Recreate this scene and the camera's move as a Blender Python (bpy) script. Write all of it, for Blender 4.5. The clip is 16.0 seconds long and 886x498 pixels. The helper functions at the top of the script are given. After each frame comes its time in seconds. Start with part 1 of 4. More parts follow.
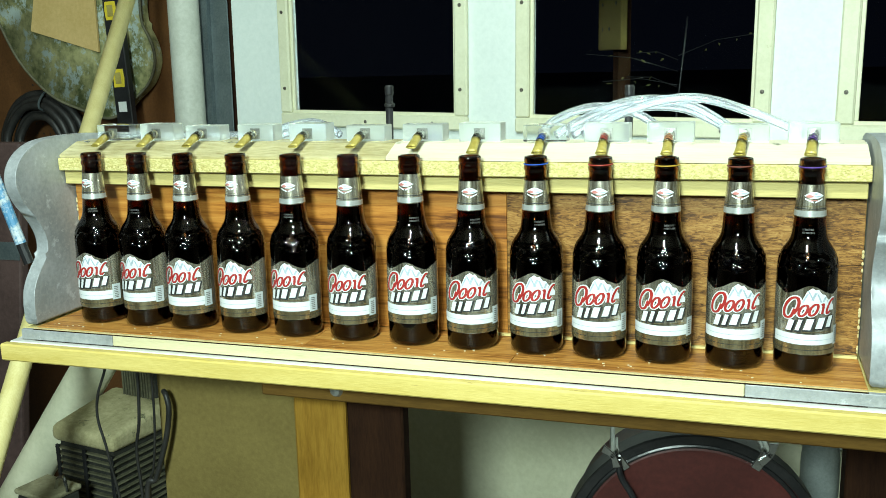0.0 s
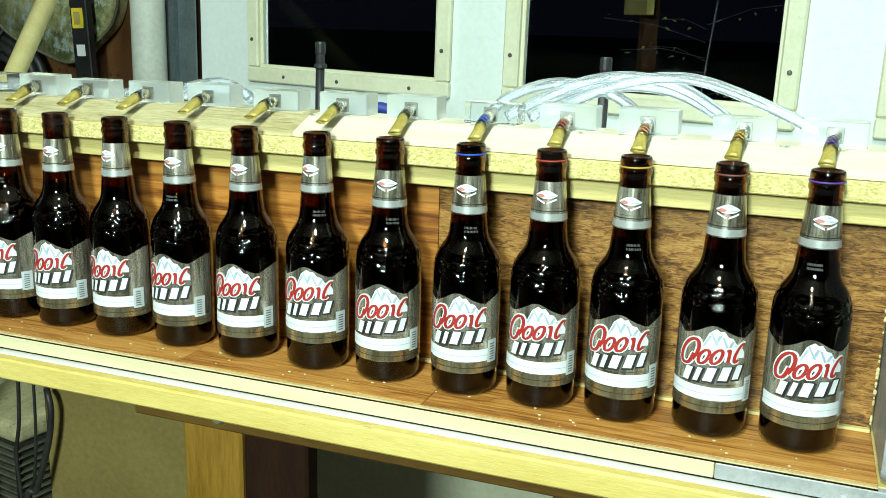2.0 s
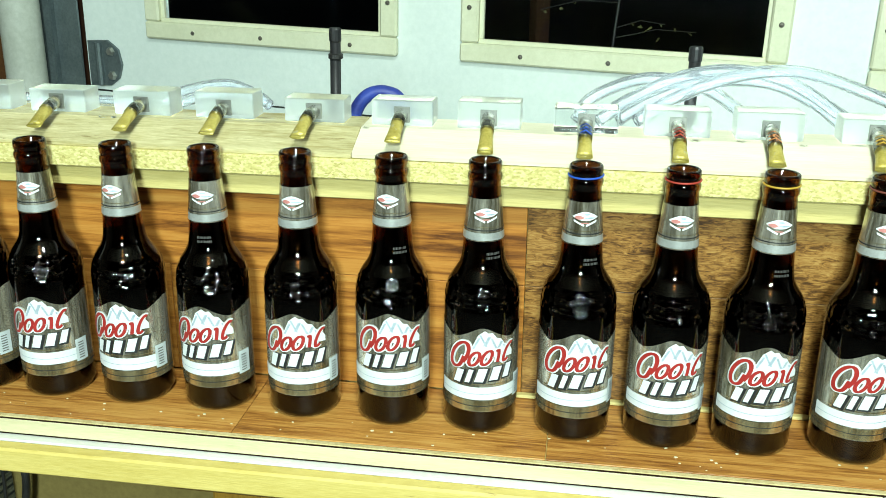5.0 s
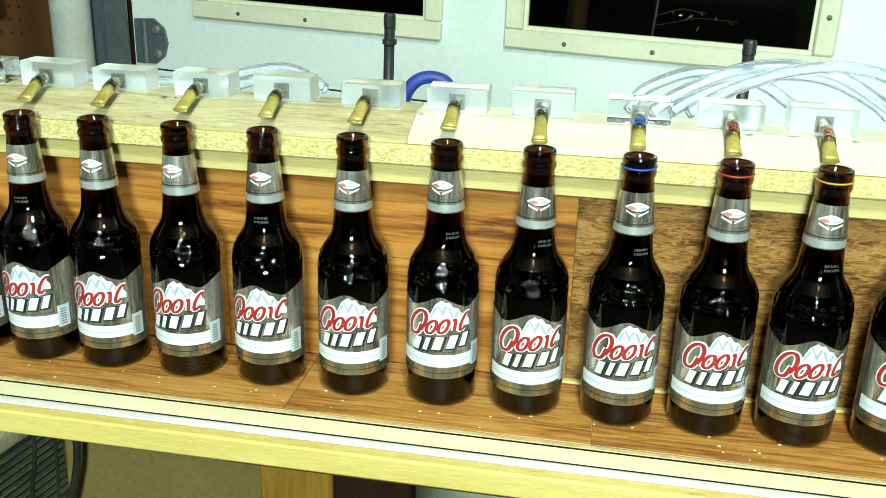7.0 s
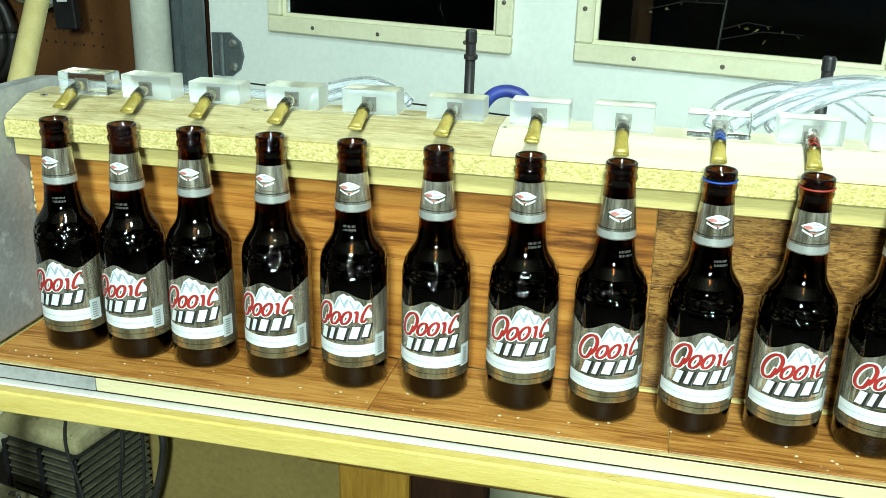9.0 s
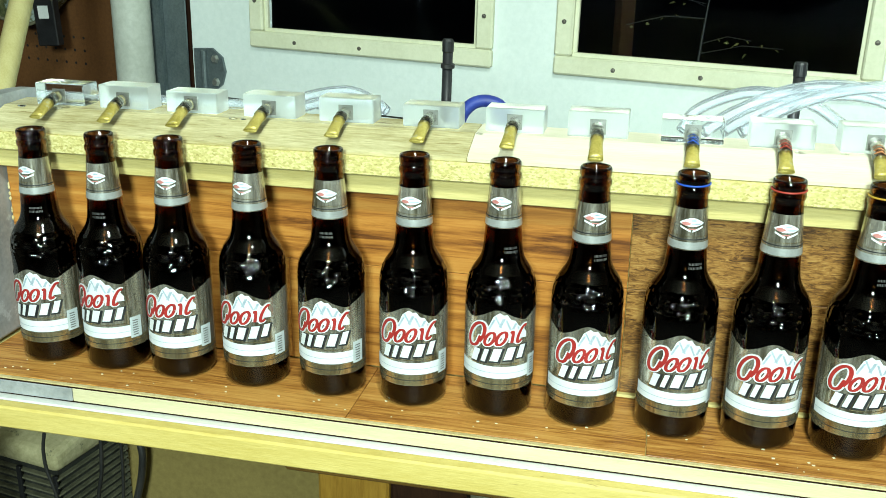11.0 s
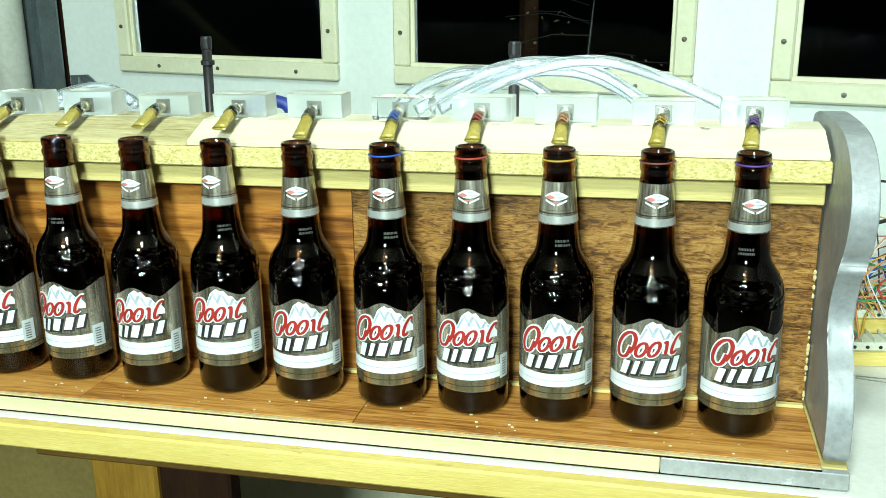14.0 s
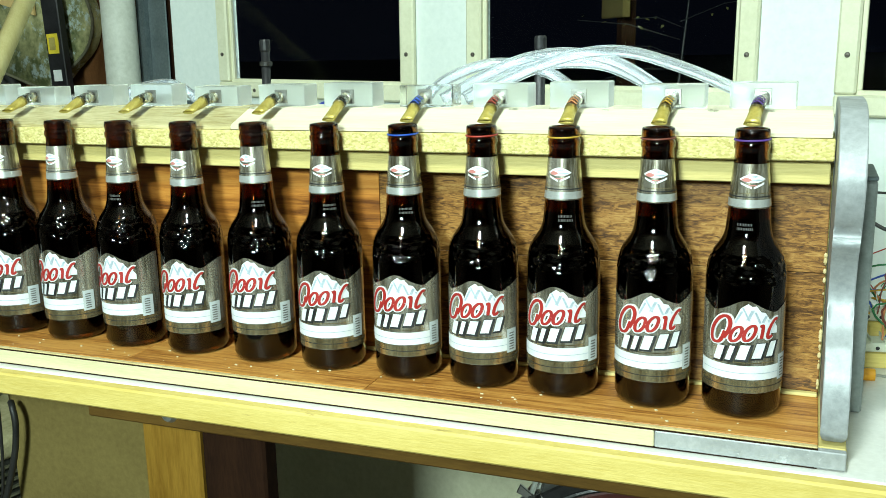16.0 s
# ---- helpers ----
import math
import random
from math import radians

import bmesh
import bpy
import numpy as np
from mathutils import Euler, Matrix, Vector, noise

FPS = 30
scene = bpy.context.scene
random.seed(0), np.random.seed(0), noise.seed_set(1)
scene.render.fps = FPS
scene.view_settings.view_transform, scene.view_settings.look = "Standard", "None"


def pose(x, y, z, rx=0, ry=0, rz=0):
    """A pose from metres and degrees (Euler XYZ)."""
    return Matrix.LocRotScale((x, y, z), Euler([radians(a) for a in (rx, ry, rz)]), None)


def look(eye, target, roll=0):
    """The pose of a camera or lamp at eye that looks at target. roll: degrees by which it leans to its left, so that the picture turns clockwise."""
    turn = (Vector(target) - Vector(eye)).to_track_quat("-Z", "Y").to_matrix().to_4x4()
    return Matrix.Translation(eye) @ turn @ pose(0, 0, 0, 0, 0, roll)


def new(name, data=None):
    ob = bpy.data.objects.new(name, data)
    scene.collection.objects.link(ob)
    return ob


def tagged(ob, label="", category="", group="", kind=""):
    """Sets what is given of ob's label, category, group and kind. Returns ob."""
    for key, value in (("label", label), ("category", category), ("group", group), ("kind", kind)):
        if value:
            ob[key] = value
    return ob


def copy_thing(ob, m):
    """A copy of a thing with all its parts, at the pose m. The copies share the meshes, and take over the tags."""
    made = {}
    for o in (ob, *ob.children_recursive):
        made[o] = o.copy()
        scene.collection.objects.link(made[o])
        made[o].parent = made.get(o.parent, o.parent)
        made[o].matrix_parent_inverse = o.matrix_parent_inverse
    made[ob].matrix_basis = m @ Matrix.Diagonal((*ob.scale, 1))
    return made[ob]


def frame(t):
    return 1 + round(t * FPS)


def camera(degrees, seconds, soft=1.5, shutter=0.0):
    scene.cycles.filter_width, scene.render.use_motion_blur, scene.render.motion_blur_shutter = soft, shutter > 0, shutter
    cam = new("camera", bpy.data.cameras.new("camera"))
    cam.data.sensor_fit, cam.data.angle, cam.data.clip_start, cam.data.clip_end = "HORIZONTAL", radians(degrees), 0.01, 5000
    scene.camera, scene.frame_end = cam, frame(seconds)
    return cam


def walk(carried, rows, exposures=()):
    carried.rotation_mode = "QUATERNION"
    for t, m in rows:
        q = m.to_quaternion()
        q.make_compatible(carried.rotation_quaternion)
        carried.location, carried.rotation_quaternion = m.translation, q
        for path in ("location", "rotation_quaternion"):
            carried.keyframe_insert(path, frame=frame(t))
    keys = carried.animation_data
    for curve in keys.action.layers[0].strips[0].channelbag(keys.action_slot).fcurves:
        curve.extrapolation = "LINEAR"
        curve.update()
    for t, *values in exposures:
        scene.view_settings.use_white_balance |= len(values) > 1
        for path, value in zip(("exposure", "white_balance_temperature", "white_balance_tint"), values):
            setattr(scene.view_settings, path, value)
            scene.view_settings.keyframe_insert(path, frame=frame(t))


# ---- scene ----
cam = camera(50.0, 16.0, soft=0.8)
PATH = [
    (0, (0.394, -1.067, 1.27), (-0.213, 0.798, 0.879), -1.4),
    (0.5, (0.388, -1.031, 1.276), (-0.188, 0.837, 0.855), -0.5),
    (1, (0.405, -0.938, 1.277), (-0.225, 0.911, 0.846), -0.2),
    (1.5, (0.421, -0.841, 1.277), (-0.264, 0.987, 0.841), 1.0),
    (2, (0.435, -0.798, 1.268), (-0.245, 1.022, 0.793), 1.5),
    (2.5, (0.37, -0.783, 1.269), (-0.224, 1.073, 0.816), 1.6),
    (3, (0.283, -0.772, 1.275), (-0.151, 1.12, 0.792), 0.9),
    (3.5, (0.224, -0.752, 1.283), (-0.106, 1.148, 0.749), 0.6),
    (3.7, (0.207, -0.746, 1.292), (-0.121, 1.143, 0.724), 0.3),
    (5.8, (0.15, -0.722, 1.356), (-0.106, 1.135, 0.659), 0.8),
    (6, (0.148, -0.723, 1.357), (-0.128, 1.127, 0.651), 0.7),
    (6.5, (0.143, -0.731, 1.354), (-0.155, 1.116, 0.649), 1.1),
    (7, (0.135, -0.741, 1.349), (-0.187, 1.103, 0.645), 1.5),
    (7.5, (0.127, -0.752, 1.349), (-0.236, 1.089, 0.659), 1.7),
    (8, (0.123, -0.756, 1.344), (-0.274, 1.075, 0.644), 1.6),
    (8.5, (0.117, -0.757, 1.348), (-0.299, 1.075, 0.664), 1.4),
    (8.7, (0.113, -0.77, 1.356), (-0.315, 1.06, 0.67), 1.1),
    (11, (0.125, -0.775, 1.345), (-0.284, 1.073, 0.701), 0.9),
    (11.5, (0.171, -0.776, 1.343), (-0.205, 1.08, 0.701), 0.7),
    (12, (0.222, -0.763, 1.335), (-0.14, 1.099, 0.7), -0.1),
    (12.5, (0.267, -0.763, 1.327), (-0.098, 1.102, 0.703), -0.4),
    (13, (0.31, -0.768, 1.32), (-0.058, 1.103, 0.718), -0.3),
    (13.5, (0.353, -0.765, 1.309), (-0.064, 1.101, 0.724), -0.9),
    (14, (0.39, -0.758, 1.293), (-0.054, 1.113, 0.742), -1.0),
    (14.5, (0.428, -0.753, 1.281), (-0.036, 1.121, 0.757), -1.0),
    (15, (0.456, -0.757, 1.268), (-0.102, 1.101, 0.781), -1.0),
    (15.5, (0.484, -0.771, 1.246), (-0.182, 1.062, 0.801), -1.2),
    (16, (0.501, -0.777, 1.228), (-0.211, 1.044, 0.806), -1.2),
]
walk(cam, [(t, look(eye, target, roll)) for t, eye, target, roll in PATH])

# ---- light ----
world = bpy.data.worlds.new("night")
world.use_nodes = True
world.node_tree.nodes["Background"].inputs[0].default_value = (0.004, 0.006, 0.012, 1)
world.node_tree.nodes["Background"].inputs[1].default_value = 0.3
scene.world = world
scene.view_settings.exposure = 0.0


def area_lamp(name, eye, target, sx, sy, watts, colour):
    data = bpy.data.lights.new(name, "AREA")
    data.shape, data.size, data.size_y, data.energy, data.color = "RECTANGLE", sx, sy, watts, colour
    ob = new(name, data)
    ob.matrix_world = look(eye, target)
    return ob


area_lamp("shop_light", (0.26, -2.30, 1.88), (0.05, 0.0, 1.0), 0.40, 0.40, 76, (0.77, 1.0, 0.93))
area_lamp("bench_light", (0.26, -0.95, 2.30), (0.25, 0.10, 0.98), 0.16, 0.16, 20, (0.84, 1.0, 0.92))


# ---- materials ----
def nodes_of(name):
    m = bpy.data.materials.new(name)
    m.use_nodes = True
    nt = m.node_tree
    return m, nt, nt.nodes["Principled BSDF"]


def node(nt, kind, **inputs):
    n = nt.nodes.new(kind)
    for k, v in inputs.items():
        n.inputs[k.replace("_", " ")].default_value = v
    return n


def coords(nt, stretch=(1, 1, 1), turn=(0, 0, 0)):
    tc = nt.nodes.new("ShaderNodeTexCoord")
    mp = nt.nodes.new("ShaderNodeMapping")
    mp.inputs["Scale"].default_value = stretch
    mp.inputs["Rotation"].default_value = [radians(a) for a in turn]
    nt.links.new(tc.outputs["Object"], mp.inputs["Vector"])
    return mp.outputs["Vector"]


def ramp(nt, fac, stops):
    r = nt.nodes.new("ShaderNodeValToRGB")
    els = r.color_ramp.elements
    while len(els) < len(stops):
        els.new(0.5)
    for e, (p, c) in zip(els, stops):
        e.position, e.color = p, (*c, 1)
    nt.links.new(fac, r.inputs["Fac"])
    return r.outputs["Color"]


def surface(name, dark, light, scale=12, fine=120, rough=0.6, metal=0.0, bump=0.15, stretch=(1, 1, 1), wear=None, wear_at=0.62, spread=0.12, depth=0.002):
    """Two scales of noise between two colours, a third colour where it is worn, and a fine relief."""
    m, nt, bsdf = nodes_of(name)
    v = coords(nt, stretch)
    info = nt.nodes.new("ShaderNodeObjectInfo")
    off = nt.nodes.new("ShaderNodeVectorMath")
    off.operation = "ADD"
    mul = nt.nodes.new("ShaderNodeMath")
    mul.operation = "MULTIPLY"
    mul.inputs[1].default_value = 7.0
    nt.links.new(info.outputs["Random"], mul.inputs[0])
    nt.links.new(v, off.inputs[0])
    nt.links.new(mul.outputs[0], off.inputs[1])
    v = off.outputs[0]
    a = node(nt, "ShaderNodeTexNoise", Scale=scale, Detail=4.0, Roughness=0.6)
    b = node(nt, "ShaderNodeTexNoise", Scale=fine, Detail=3.0, Roughness=0.7)
    for n in (a, b):
        nt.links.new(v, n.inputs["Vector"])
    mix = nt.nodes.new("ShaderNodeMix")
    mix.inputs[0].default_value = 0.4
    nt.links.new(a.outputs["Fac"], mix.inputs[2])
    nt.links.new(b.outputs["Fac"], mix.inputs[3])
    col = ramp(nt, mix.outputs[0], [(0.5 - spread, dark), (0.5 + spread, light)])
    if wear:
        w = node(nt, "ShaderNodeTexNoise", Scale=scale * 2.3, Detail=6.0, Roughness=0.75)
        nt.links.new(v, w.inputs["Vector"])
        f = ramp(nt, w.outputs["Fac"], [(wear_at, (0, 0, 0)), (wear_at + 0.06, (1, 1, 1))])
        mc = nt.nodes.new("ShaderNodeMix")
        mc.data_type = "RGBA"
        mc.inputs[7].default_value = (*wear, 1)
        nt.links.new(f, mc.inputs[0])
        nt.links.new(col, mc.inputs[6])
        col = mc.outputs[2]
    nt.links.new(col, bsdf.inputs["Base Color"])
    bsdf.inputs["Roughness"].default_value, bsdf.inputs["Metallic"].default_value = rough, metal
    bp = node(nt, "ShaderNodeBump", Strength=bump, Distance=depth)
    nt.links.new(b.outputs["Fac"], bp.inputs["Height"])
    nt.links.new(bp.outputs["Normal"], bsdf.inputs["Normal"])
    return m


def laminate(name, stops, turn_y=0.0, long=1.3, across=26, swirl=2.5, rough=0.38):
    """Wood-print laminate: grain lines along x, bent by a broad noise."""
    m, nt, bsdf = nodes_of(name)
    v = coords(nt, (long, 110 if across < 10 else 8, across), (0, turn_y, 0))
    info = nt.nodes.new("ShaderNodeObjectInfo")
    mul = nt.nodes.new("ShaderNodeMath")
    mul.operation = "MULTIPLY"
    mul.inputs[1].default_value = 9.0
    nt.links.new(info.outputs["Random"], mul.inputs[0])
    off = nt.nodes.new("ShaderNodeVectorMath")
    off.operation = "ADD"
    nt.links.new(v, off.inputs[0])
    nt.links.new(mul.outputs[0], off.inputs[1])
    a = node(nt, "ShaderNodeTexNoise", Scale=2.2, Detail=7.0, Roughness=0.68, Distortion=swirl * 0.35)
    nt.links.new(off.outputs[0], a.inputs["Vector"])
    broad = node(nt, "ShaderNodeTexNoise", Scale=0.55, Detail=2.0)
    nt.links.new(off.outputs[0], broad.inputs["Vector"])
    mix = nt.nodes.new("ShaderNodeMix")
    mix.inputs[0].default_value = 0.35
    nt.links.new(a.outputs["Fac"], mix.inputs[2])
    nt.links.new(broad.outputs["Fac"], mix.inputs[3])
    nt.links.new(ramp(nt, mix.outputs[0], stops), bsdf.inputs["Base Color"])
    bsdf.inputs["Roughness"].default_value = rough
    bp = node(nt, "ShaderNodeBump", Strength=0.12, Distance=0.0006)
    nt.links.new(a.outputs["Fac"], bp.inputs["Height"])
    nt.links.new(bp.outputs["Normal"], bsdf.inputs["Normal"])
    return m


def chipboard(name):
    m, nt, bsdf = nodes_of(name)
    v = coords(nt, (0.6, 1, 1))
    vo = node(nt, "ShaderNodeTexVoronoi", Scale=650.0)
    no = node(nt, "ShaderNodeTexNoise", Scale=520.0, Detail=3.0, Roughness=0.7)
    nt.links.new(v, vo.inputs["Vector"])
    nt.links.new(v, no.inputs["Vector"])
    sep = nt.nodes.new("ShaderNodeSeparateColor")
    nt.links.new(vo.outputs["Color"], sep.inputs[0])
    mix = nt.nodes.new("ShaderNodeMix")
    mix.inputs[0].default_value = 0.5
    nt.links.new(sep.outputs[0], mix.inputs[2])
    nt.links.new(no.outputs["Fac"], mix.inputs[3])
    nt.links.new(ramp(nt, mix.outputs[0], [(0.12, (0.26, 0.18, 0.05)), (0.26, (0.52, 0.43, 0.14)), (0.5, (0.66, 0.57, 0.22)), (0.8, (0.78, 0.70, 0.34))]), bsdf.inputs["Base Color"])
    bsdf.inputs["Roughness"].default_value = 0.8
    bp = node(nt, "ShaderNodeBump", Strength=0.6, Distance=0.0012)
    nt.links.new(mix.outputs[0], bp.inputs["Height"])
    nt.links.new(bp.outputs["Normal"], bsdf.inputs["Normal"])
    return m


def clear(name, colour, rough, ior=1.45, bump=0.0, scale=60):
    m, nt, bsdf = nodes_of(name)
    bsdf.inputs["Base Color"].default_value = (*colour, 1)
    bsdf.inputs["Roughness"].default_value = rough
    bsdf.inputs["IOR"].default_value = ior
    bsdf.inputs["Transmission Weight"].default_value = 1.0
    if bump:
        n = node(nt, "ShaderNodeTexNoise", Scale=scale, Detail=3.0)
        nt.links.new(coords(nt), n.inputs["Vector"])
        bp = node(nt, "ShaderNodeBump", Strength=bump, Distance=0.001)
        nt.links.new(n.outputs["Fac"], bp.inputs["Height"])
        nt.links.new(bp.outputs["Normal"], bsdf.inputs["Normal"])
    return m


def bottle_glass():
    """Amber glass with an embossed band of ridges on the shoulder."""
    m, nt, bsdf = nodes_of("amber_glass")
    bsdf.inputs["Base Color"].default_value = (0.20, 0.070, 0.018, 1)
    bsdf.inputs["Roughness"].default_value = 0.03
    bsdf.inputs["IOR"].default_value = 1.48
    bsdf.inputs["Transmission Weight"].default_value = 1.0
    v = coords(nt, (0.55, 0.8, 1.0), (0, 38, 0))
    vo = node(nt, "ShaderNodeTexVoronoi", Scale=250.0)
    vo.feature = "SMOOTH_F1"
    nt.links.new(v, vo.inputs["Vector"])
    tc = nt.nodes.new("ShaderNodeTexCoord")
    sep = nt.nodes.new("ShaderNodeSeparateXYZ")
    nt.links.new(tc.outputs["Object"], sep.inputs[0])
    band = ramp(nt, sep.outputs["Z"], [(0.110, (0, 0, 0)), (0.114, (1, 1, 1)), (0.128, (1, 1, 1)), (0.133, (0, 0, 0))])
    mul = nt.nodes.new("ShaderNodeMath")
    mul.operation = "MULTIPLY"
    nt.links.new(vo.outputs["Distance"], mul.inputs[0])
    nt.links.new(band, mul.inputs[1])
    bp = node(nt, "ShaderNodeBump", Strength=1.0, Distance=-0.0026)
    nt.links.new(mul.outputs[0], bp.inputs["Height"])
    nt.links.new(bp.outputs["Normal"], bsdf.inputs["Normal"])
    return m


AMBER = bottle_glass()
BEER = clear("dark_beer", (0.020, 0.006, 0.002), 0.02, 1.34)
# upright dark and bright streaks in this colour imitate reflections on the curved foil
LABEL = surface("label_foil_painted_sheen", (0.20, 0.175, 0.11), (0.84, 0.80, 0.68), 62, 420, 0.25, 0.80, 0.05, (1, 1, 0.07), spread=0.085)
LABEL_GOLD = surface("label_gold", (0.28, 0.21, 0.10), (0.76, 0.66, 0.40), 75, 500, 0.25, 0.85, 0.05, (1, 1, 0.12))
LABEL_WHITE = surface("label_white", (0.72, 0.76, 0.80), (0.84, 0.87, 0.88), 60, 600, 0.45, 0.0, 0.02)
LABEL_SILVER = surface("label_silver", (0.50, 0.52, 0.50), (0.66, 0.68, 0.66), 60, 600, 0.30, 0.5, 0.02)
LABEL_ICE = surface("label_ice_blue", (0.36, 0.46, 0.55), (0.55, 0.63, 0.70), 200, 700, 0.4, 0.2, 0.02)
LABEL_RED = surface("label_red", (0.33, 0.018, 0.015), (0.45, 0.032, 0.026), 60, 600, 0.45, 0.0, 0.02)
LABEL_PALE = surface("label_pale", (0.50, 0.56, 0.58), (0.62, 0.68, 0.70), 60, 600, 0.45, 0.0, 0.02)
LABEL_PINK = surface("label_pink", (0.50, 0.16, 0.14), (0.62, 0.26, 0.24), 60, 600, 0.45, 0.0, 0.02)
LABEL_INK = surface("label_ink", (0.012, 0.012, 0.015), (0.03, 0.03, 0.03), 60, 600, 0.5, 0.0, 0.02)
STAMP = surface("stamp_print", (0.075, 0.072, 0.070), (0.13, 0.125, 0.12), 60, 600, 0.6, 0.0, 0.02)
OAK = laminate("laminate_figured", [(0.38, (0.050, 0.020, 0.005)), (0.45, (0.15, 0.064, 0.014)), (0.52, (0.32, 0.150, 0.034)), (0.62, (0.46, 0.26, 0.075))], -4, 30.0, 150, 5.0)
CHERRY = laminate("laminate_plain", [(0.35, (0.11, 0.034, 0.007)), (0.43, (0.31, 0.110, 0.018)), (0.52, (0.50, 0.200, 0.035)), (0.66, (0.63, 0.31, 0.070))], 1, 4.0, 70, 2.2)
SHELFWOOD = laminate("laminate_shelf", [(0.36, (0.16, 0.054, 0.010)), (0.45, (0.38, 0.150, 0.028)), (0.54, (0.58, 0.27, 0.06)), (0.66, (0.68, 0.37, 0.10))], 0, 7.0, 8, 2.4, 0.40)
CORE = surface("fibre_core", (0.52, 0.40, 0.17), (0.72, 0.60, 0.32), 80, 500, 0.85, 0, 0.3)
EDGE_TRIM = surface("pale_edge", (0.60, 0.54, 0.33), (0.74, 0.68, 0.45), 14, 260, 0.5, 0, 0.1, (0.3, 1, 4))
SILVER = surface("silver_paint", (0.29, 0.31, 0.32), (0.45, 0.47, 0.49), 14, 160, 0.46, 0.15, 0.15, wear=(0.55, 0.58, 0.60), wear_at=0.60)
CHIP = chipboard("chipboard")
PINE = surface("pine", (0.52, 0.42, 0.14), (0.70, 0.59, 0.24), 9, 150, 0.65, 0, 0.2, (0.25, 2, 4), wear=(0.40, 0.27, 0.09), wear_at=0.68)
PALE_PINE = surface("bleached_pine", (0.70, 0.64, 0.46), (0.84, 0.79, 0.62), 9, 150, 0.6, 0, 0.2, (0.25, 3, 4), wear=(0.46, 0.36, 0.18), wear_at=0.66)
OLD_PINE = surface("stained_pine", (0.40, 0.33, 0.14), (0.76, 0.68, 0.40), 14, 170, 0.24, 0, 0.25, (0.3, 2.6, 4), wear=(0.26, 0.19, 0.07), wear_at=0.60)
BENCH_EDGE = surface("bench_edge_wood", (0.60, 0.45, 0.10), (0.78, 0.62, 0.20), 10, 190, 0.6, 0, 0.2, (0.3, 1, 3), wear=(0.36, 0.24, 0.07), wear_at=0.64)
BENCH_TOP = surface("bench_white_laminate", (0.70, 0.70, 0.66), (0.82, 0.82, 0.78), 7, 180, 0.4, 0, 0.05, wear=(0.52, 0.50, 0.42), wear_at=0.74)
APRON = surface("brown_stain", (0.09, 0.046, 0.010), (0.16, 0.085, 0.018), 8, 120, 0.8, 0, 0.2, (0.4, 1, 3))
LEGWOOD = surface("leg_wood", (0.22, 0.110, 0.014), (0.37, 0.20, 0.030), 8, 120, 0.55, 0, 0.2, (3, 1, 0.3))
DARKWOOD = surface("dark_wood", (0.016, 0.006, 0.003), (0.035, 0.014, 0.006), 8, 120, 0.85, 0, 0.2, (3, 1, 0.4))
ACRYLIC = clear("clear_acrylic", (0.93, 0.96, 0.95), 0.10, 1.38, 0.05)
FROST = clear("sawn_acrylic", (0.90, 0.94, 0.91), 0.28, 1.36, 0.2, 200)
VINYL = clear("clear_vinyl", (0.84, 0.88, 0.92), 0.07, 1.33, 0.04)
VINYL.node_tree.nodes["Principled BSDF"].inputs["Transmission Weight"].default_value = 0.93
PANE = clear("window_glass", (0.9, 0.93, 0.92), 0.01, 1.16)
BRASS = surface("dull_brass", (0.46, 0.35, 0.06), (0.72, 0.58, 0.16), 60, 400, 0.36, 0.45, 0.2, wear=(0.62, 0.55, 0.30), wear_at=0.58)
FROST.node_tree.nodes["Principled BSDF"].inputs["Transmission Weight"].default_value = 0.92
NOZZLE_CLEAR = clear("nozzle_acrylic", (0.88, 0.88, 0.80), 0.15, 1.4)
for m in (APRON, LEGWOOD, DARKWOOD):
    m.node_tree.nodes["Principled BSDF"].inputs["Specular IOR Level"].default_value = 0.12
DOORPAINT = surface("white_door_paint", (0.65, 0.72, 0.69), (0.75, 0.81, 0.78), 3, 90, 0.5, 0, 0.08, wear=(0.60, 0.64, 0.57), wear_at=0.70)
DINGY = surface("dingy_door_paint", (0.54, 0.53, 0.36), (0.68, 0.67, 0.49), 3, 90, 0.7, 0, 0.1, wear=(0.26, 0.24, 0.14), wear_at=0.70)
TRIM = surface("cream_trim", (0.62, 0.62, 0.44), (0.72, 0.72, 0.54), 10, 150, 0.5, 0, 0.1, wear=(0.50, 0.47, 0.28), wear_at=0.68)
SCREW = surface("screw_metal", (0.08, 0.07, 0.06), (0.22, 0.20, 0.17), 200, 800, 0.5, 0.7, 0.1)
GALV = surface("galvanised_steel", (0.11, 0.14, 0.15), (0.19, 0.23, 0.24), 14, 200, 0.45, 0.6, 0.1)
ZINC = surface("zinc_plate", (0.35, 0.36, 0.33), (0.55, 0.56, 0.52), 40, 300, 0.35, 0.8, 0.1)
TUBEGREY = surface("grey_tube", (0.42, 0.44, 0.38), (0.56, 0.58, 0.52), 6, 100, 0.6, 0, 0.1, wear=(0.34, 0.34, 0.28), wear_at=0.68)
TUBEPALE = surface("pale_tube", (0.56, 0.55, 0.38), (0.70, 0.68, 0.50), 5, 90, 0.65, 0, 0.1)
HARDBOARD = surface("brown_hardboard", (0.085, 0.034, 0.010), (0.16, 0.066, 0.02), 5, 160, 0.55, 0, 0.15)
TANBOARD = surface("tan_board", (0.165, 0.118, 0.030), (0.24, 0.178, 0.052), 4, 130, 0.9, 0, 0.15, wear=(0.11, 0.08, 0.03), wear_at=0.70)
POLEWOOD = surface("pole_wood", (0.68, 0.57, 0.22), (0.82, 0.72, 0.34), 10, 150, 0.5, 0, 0.1, (3, 3, 0.2))
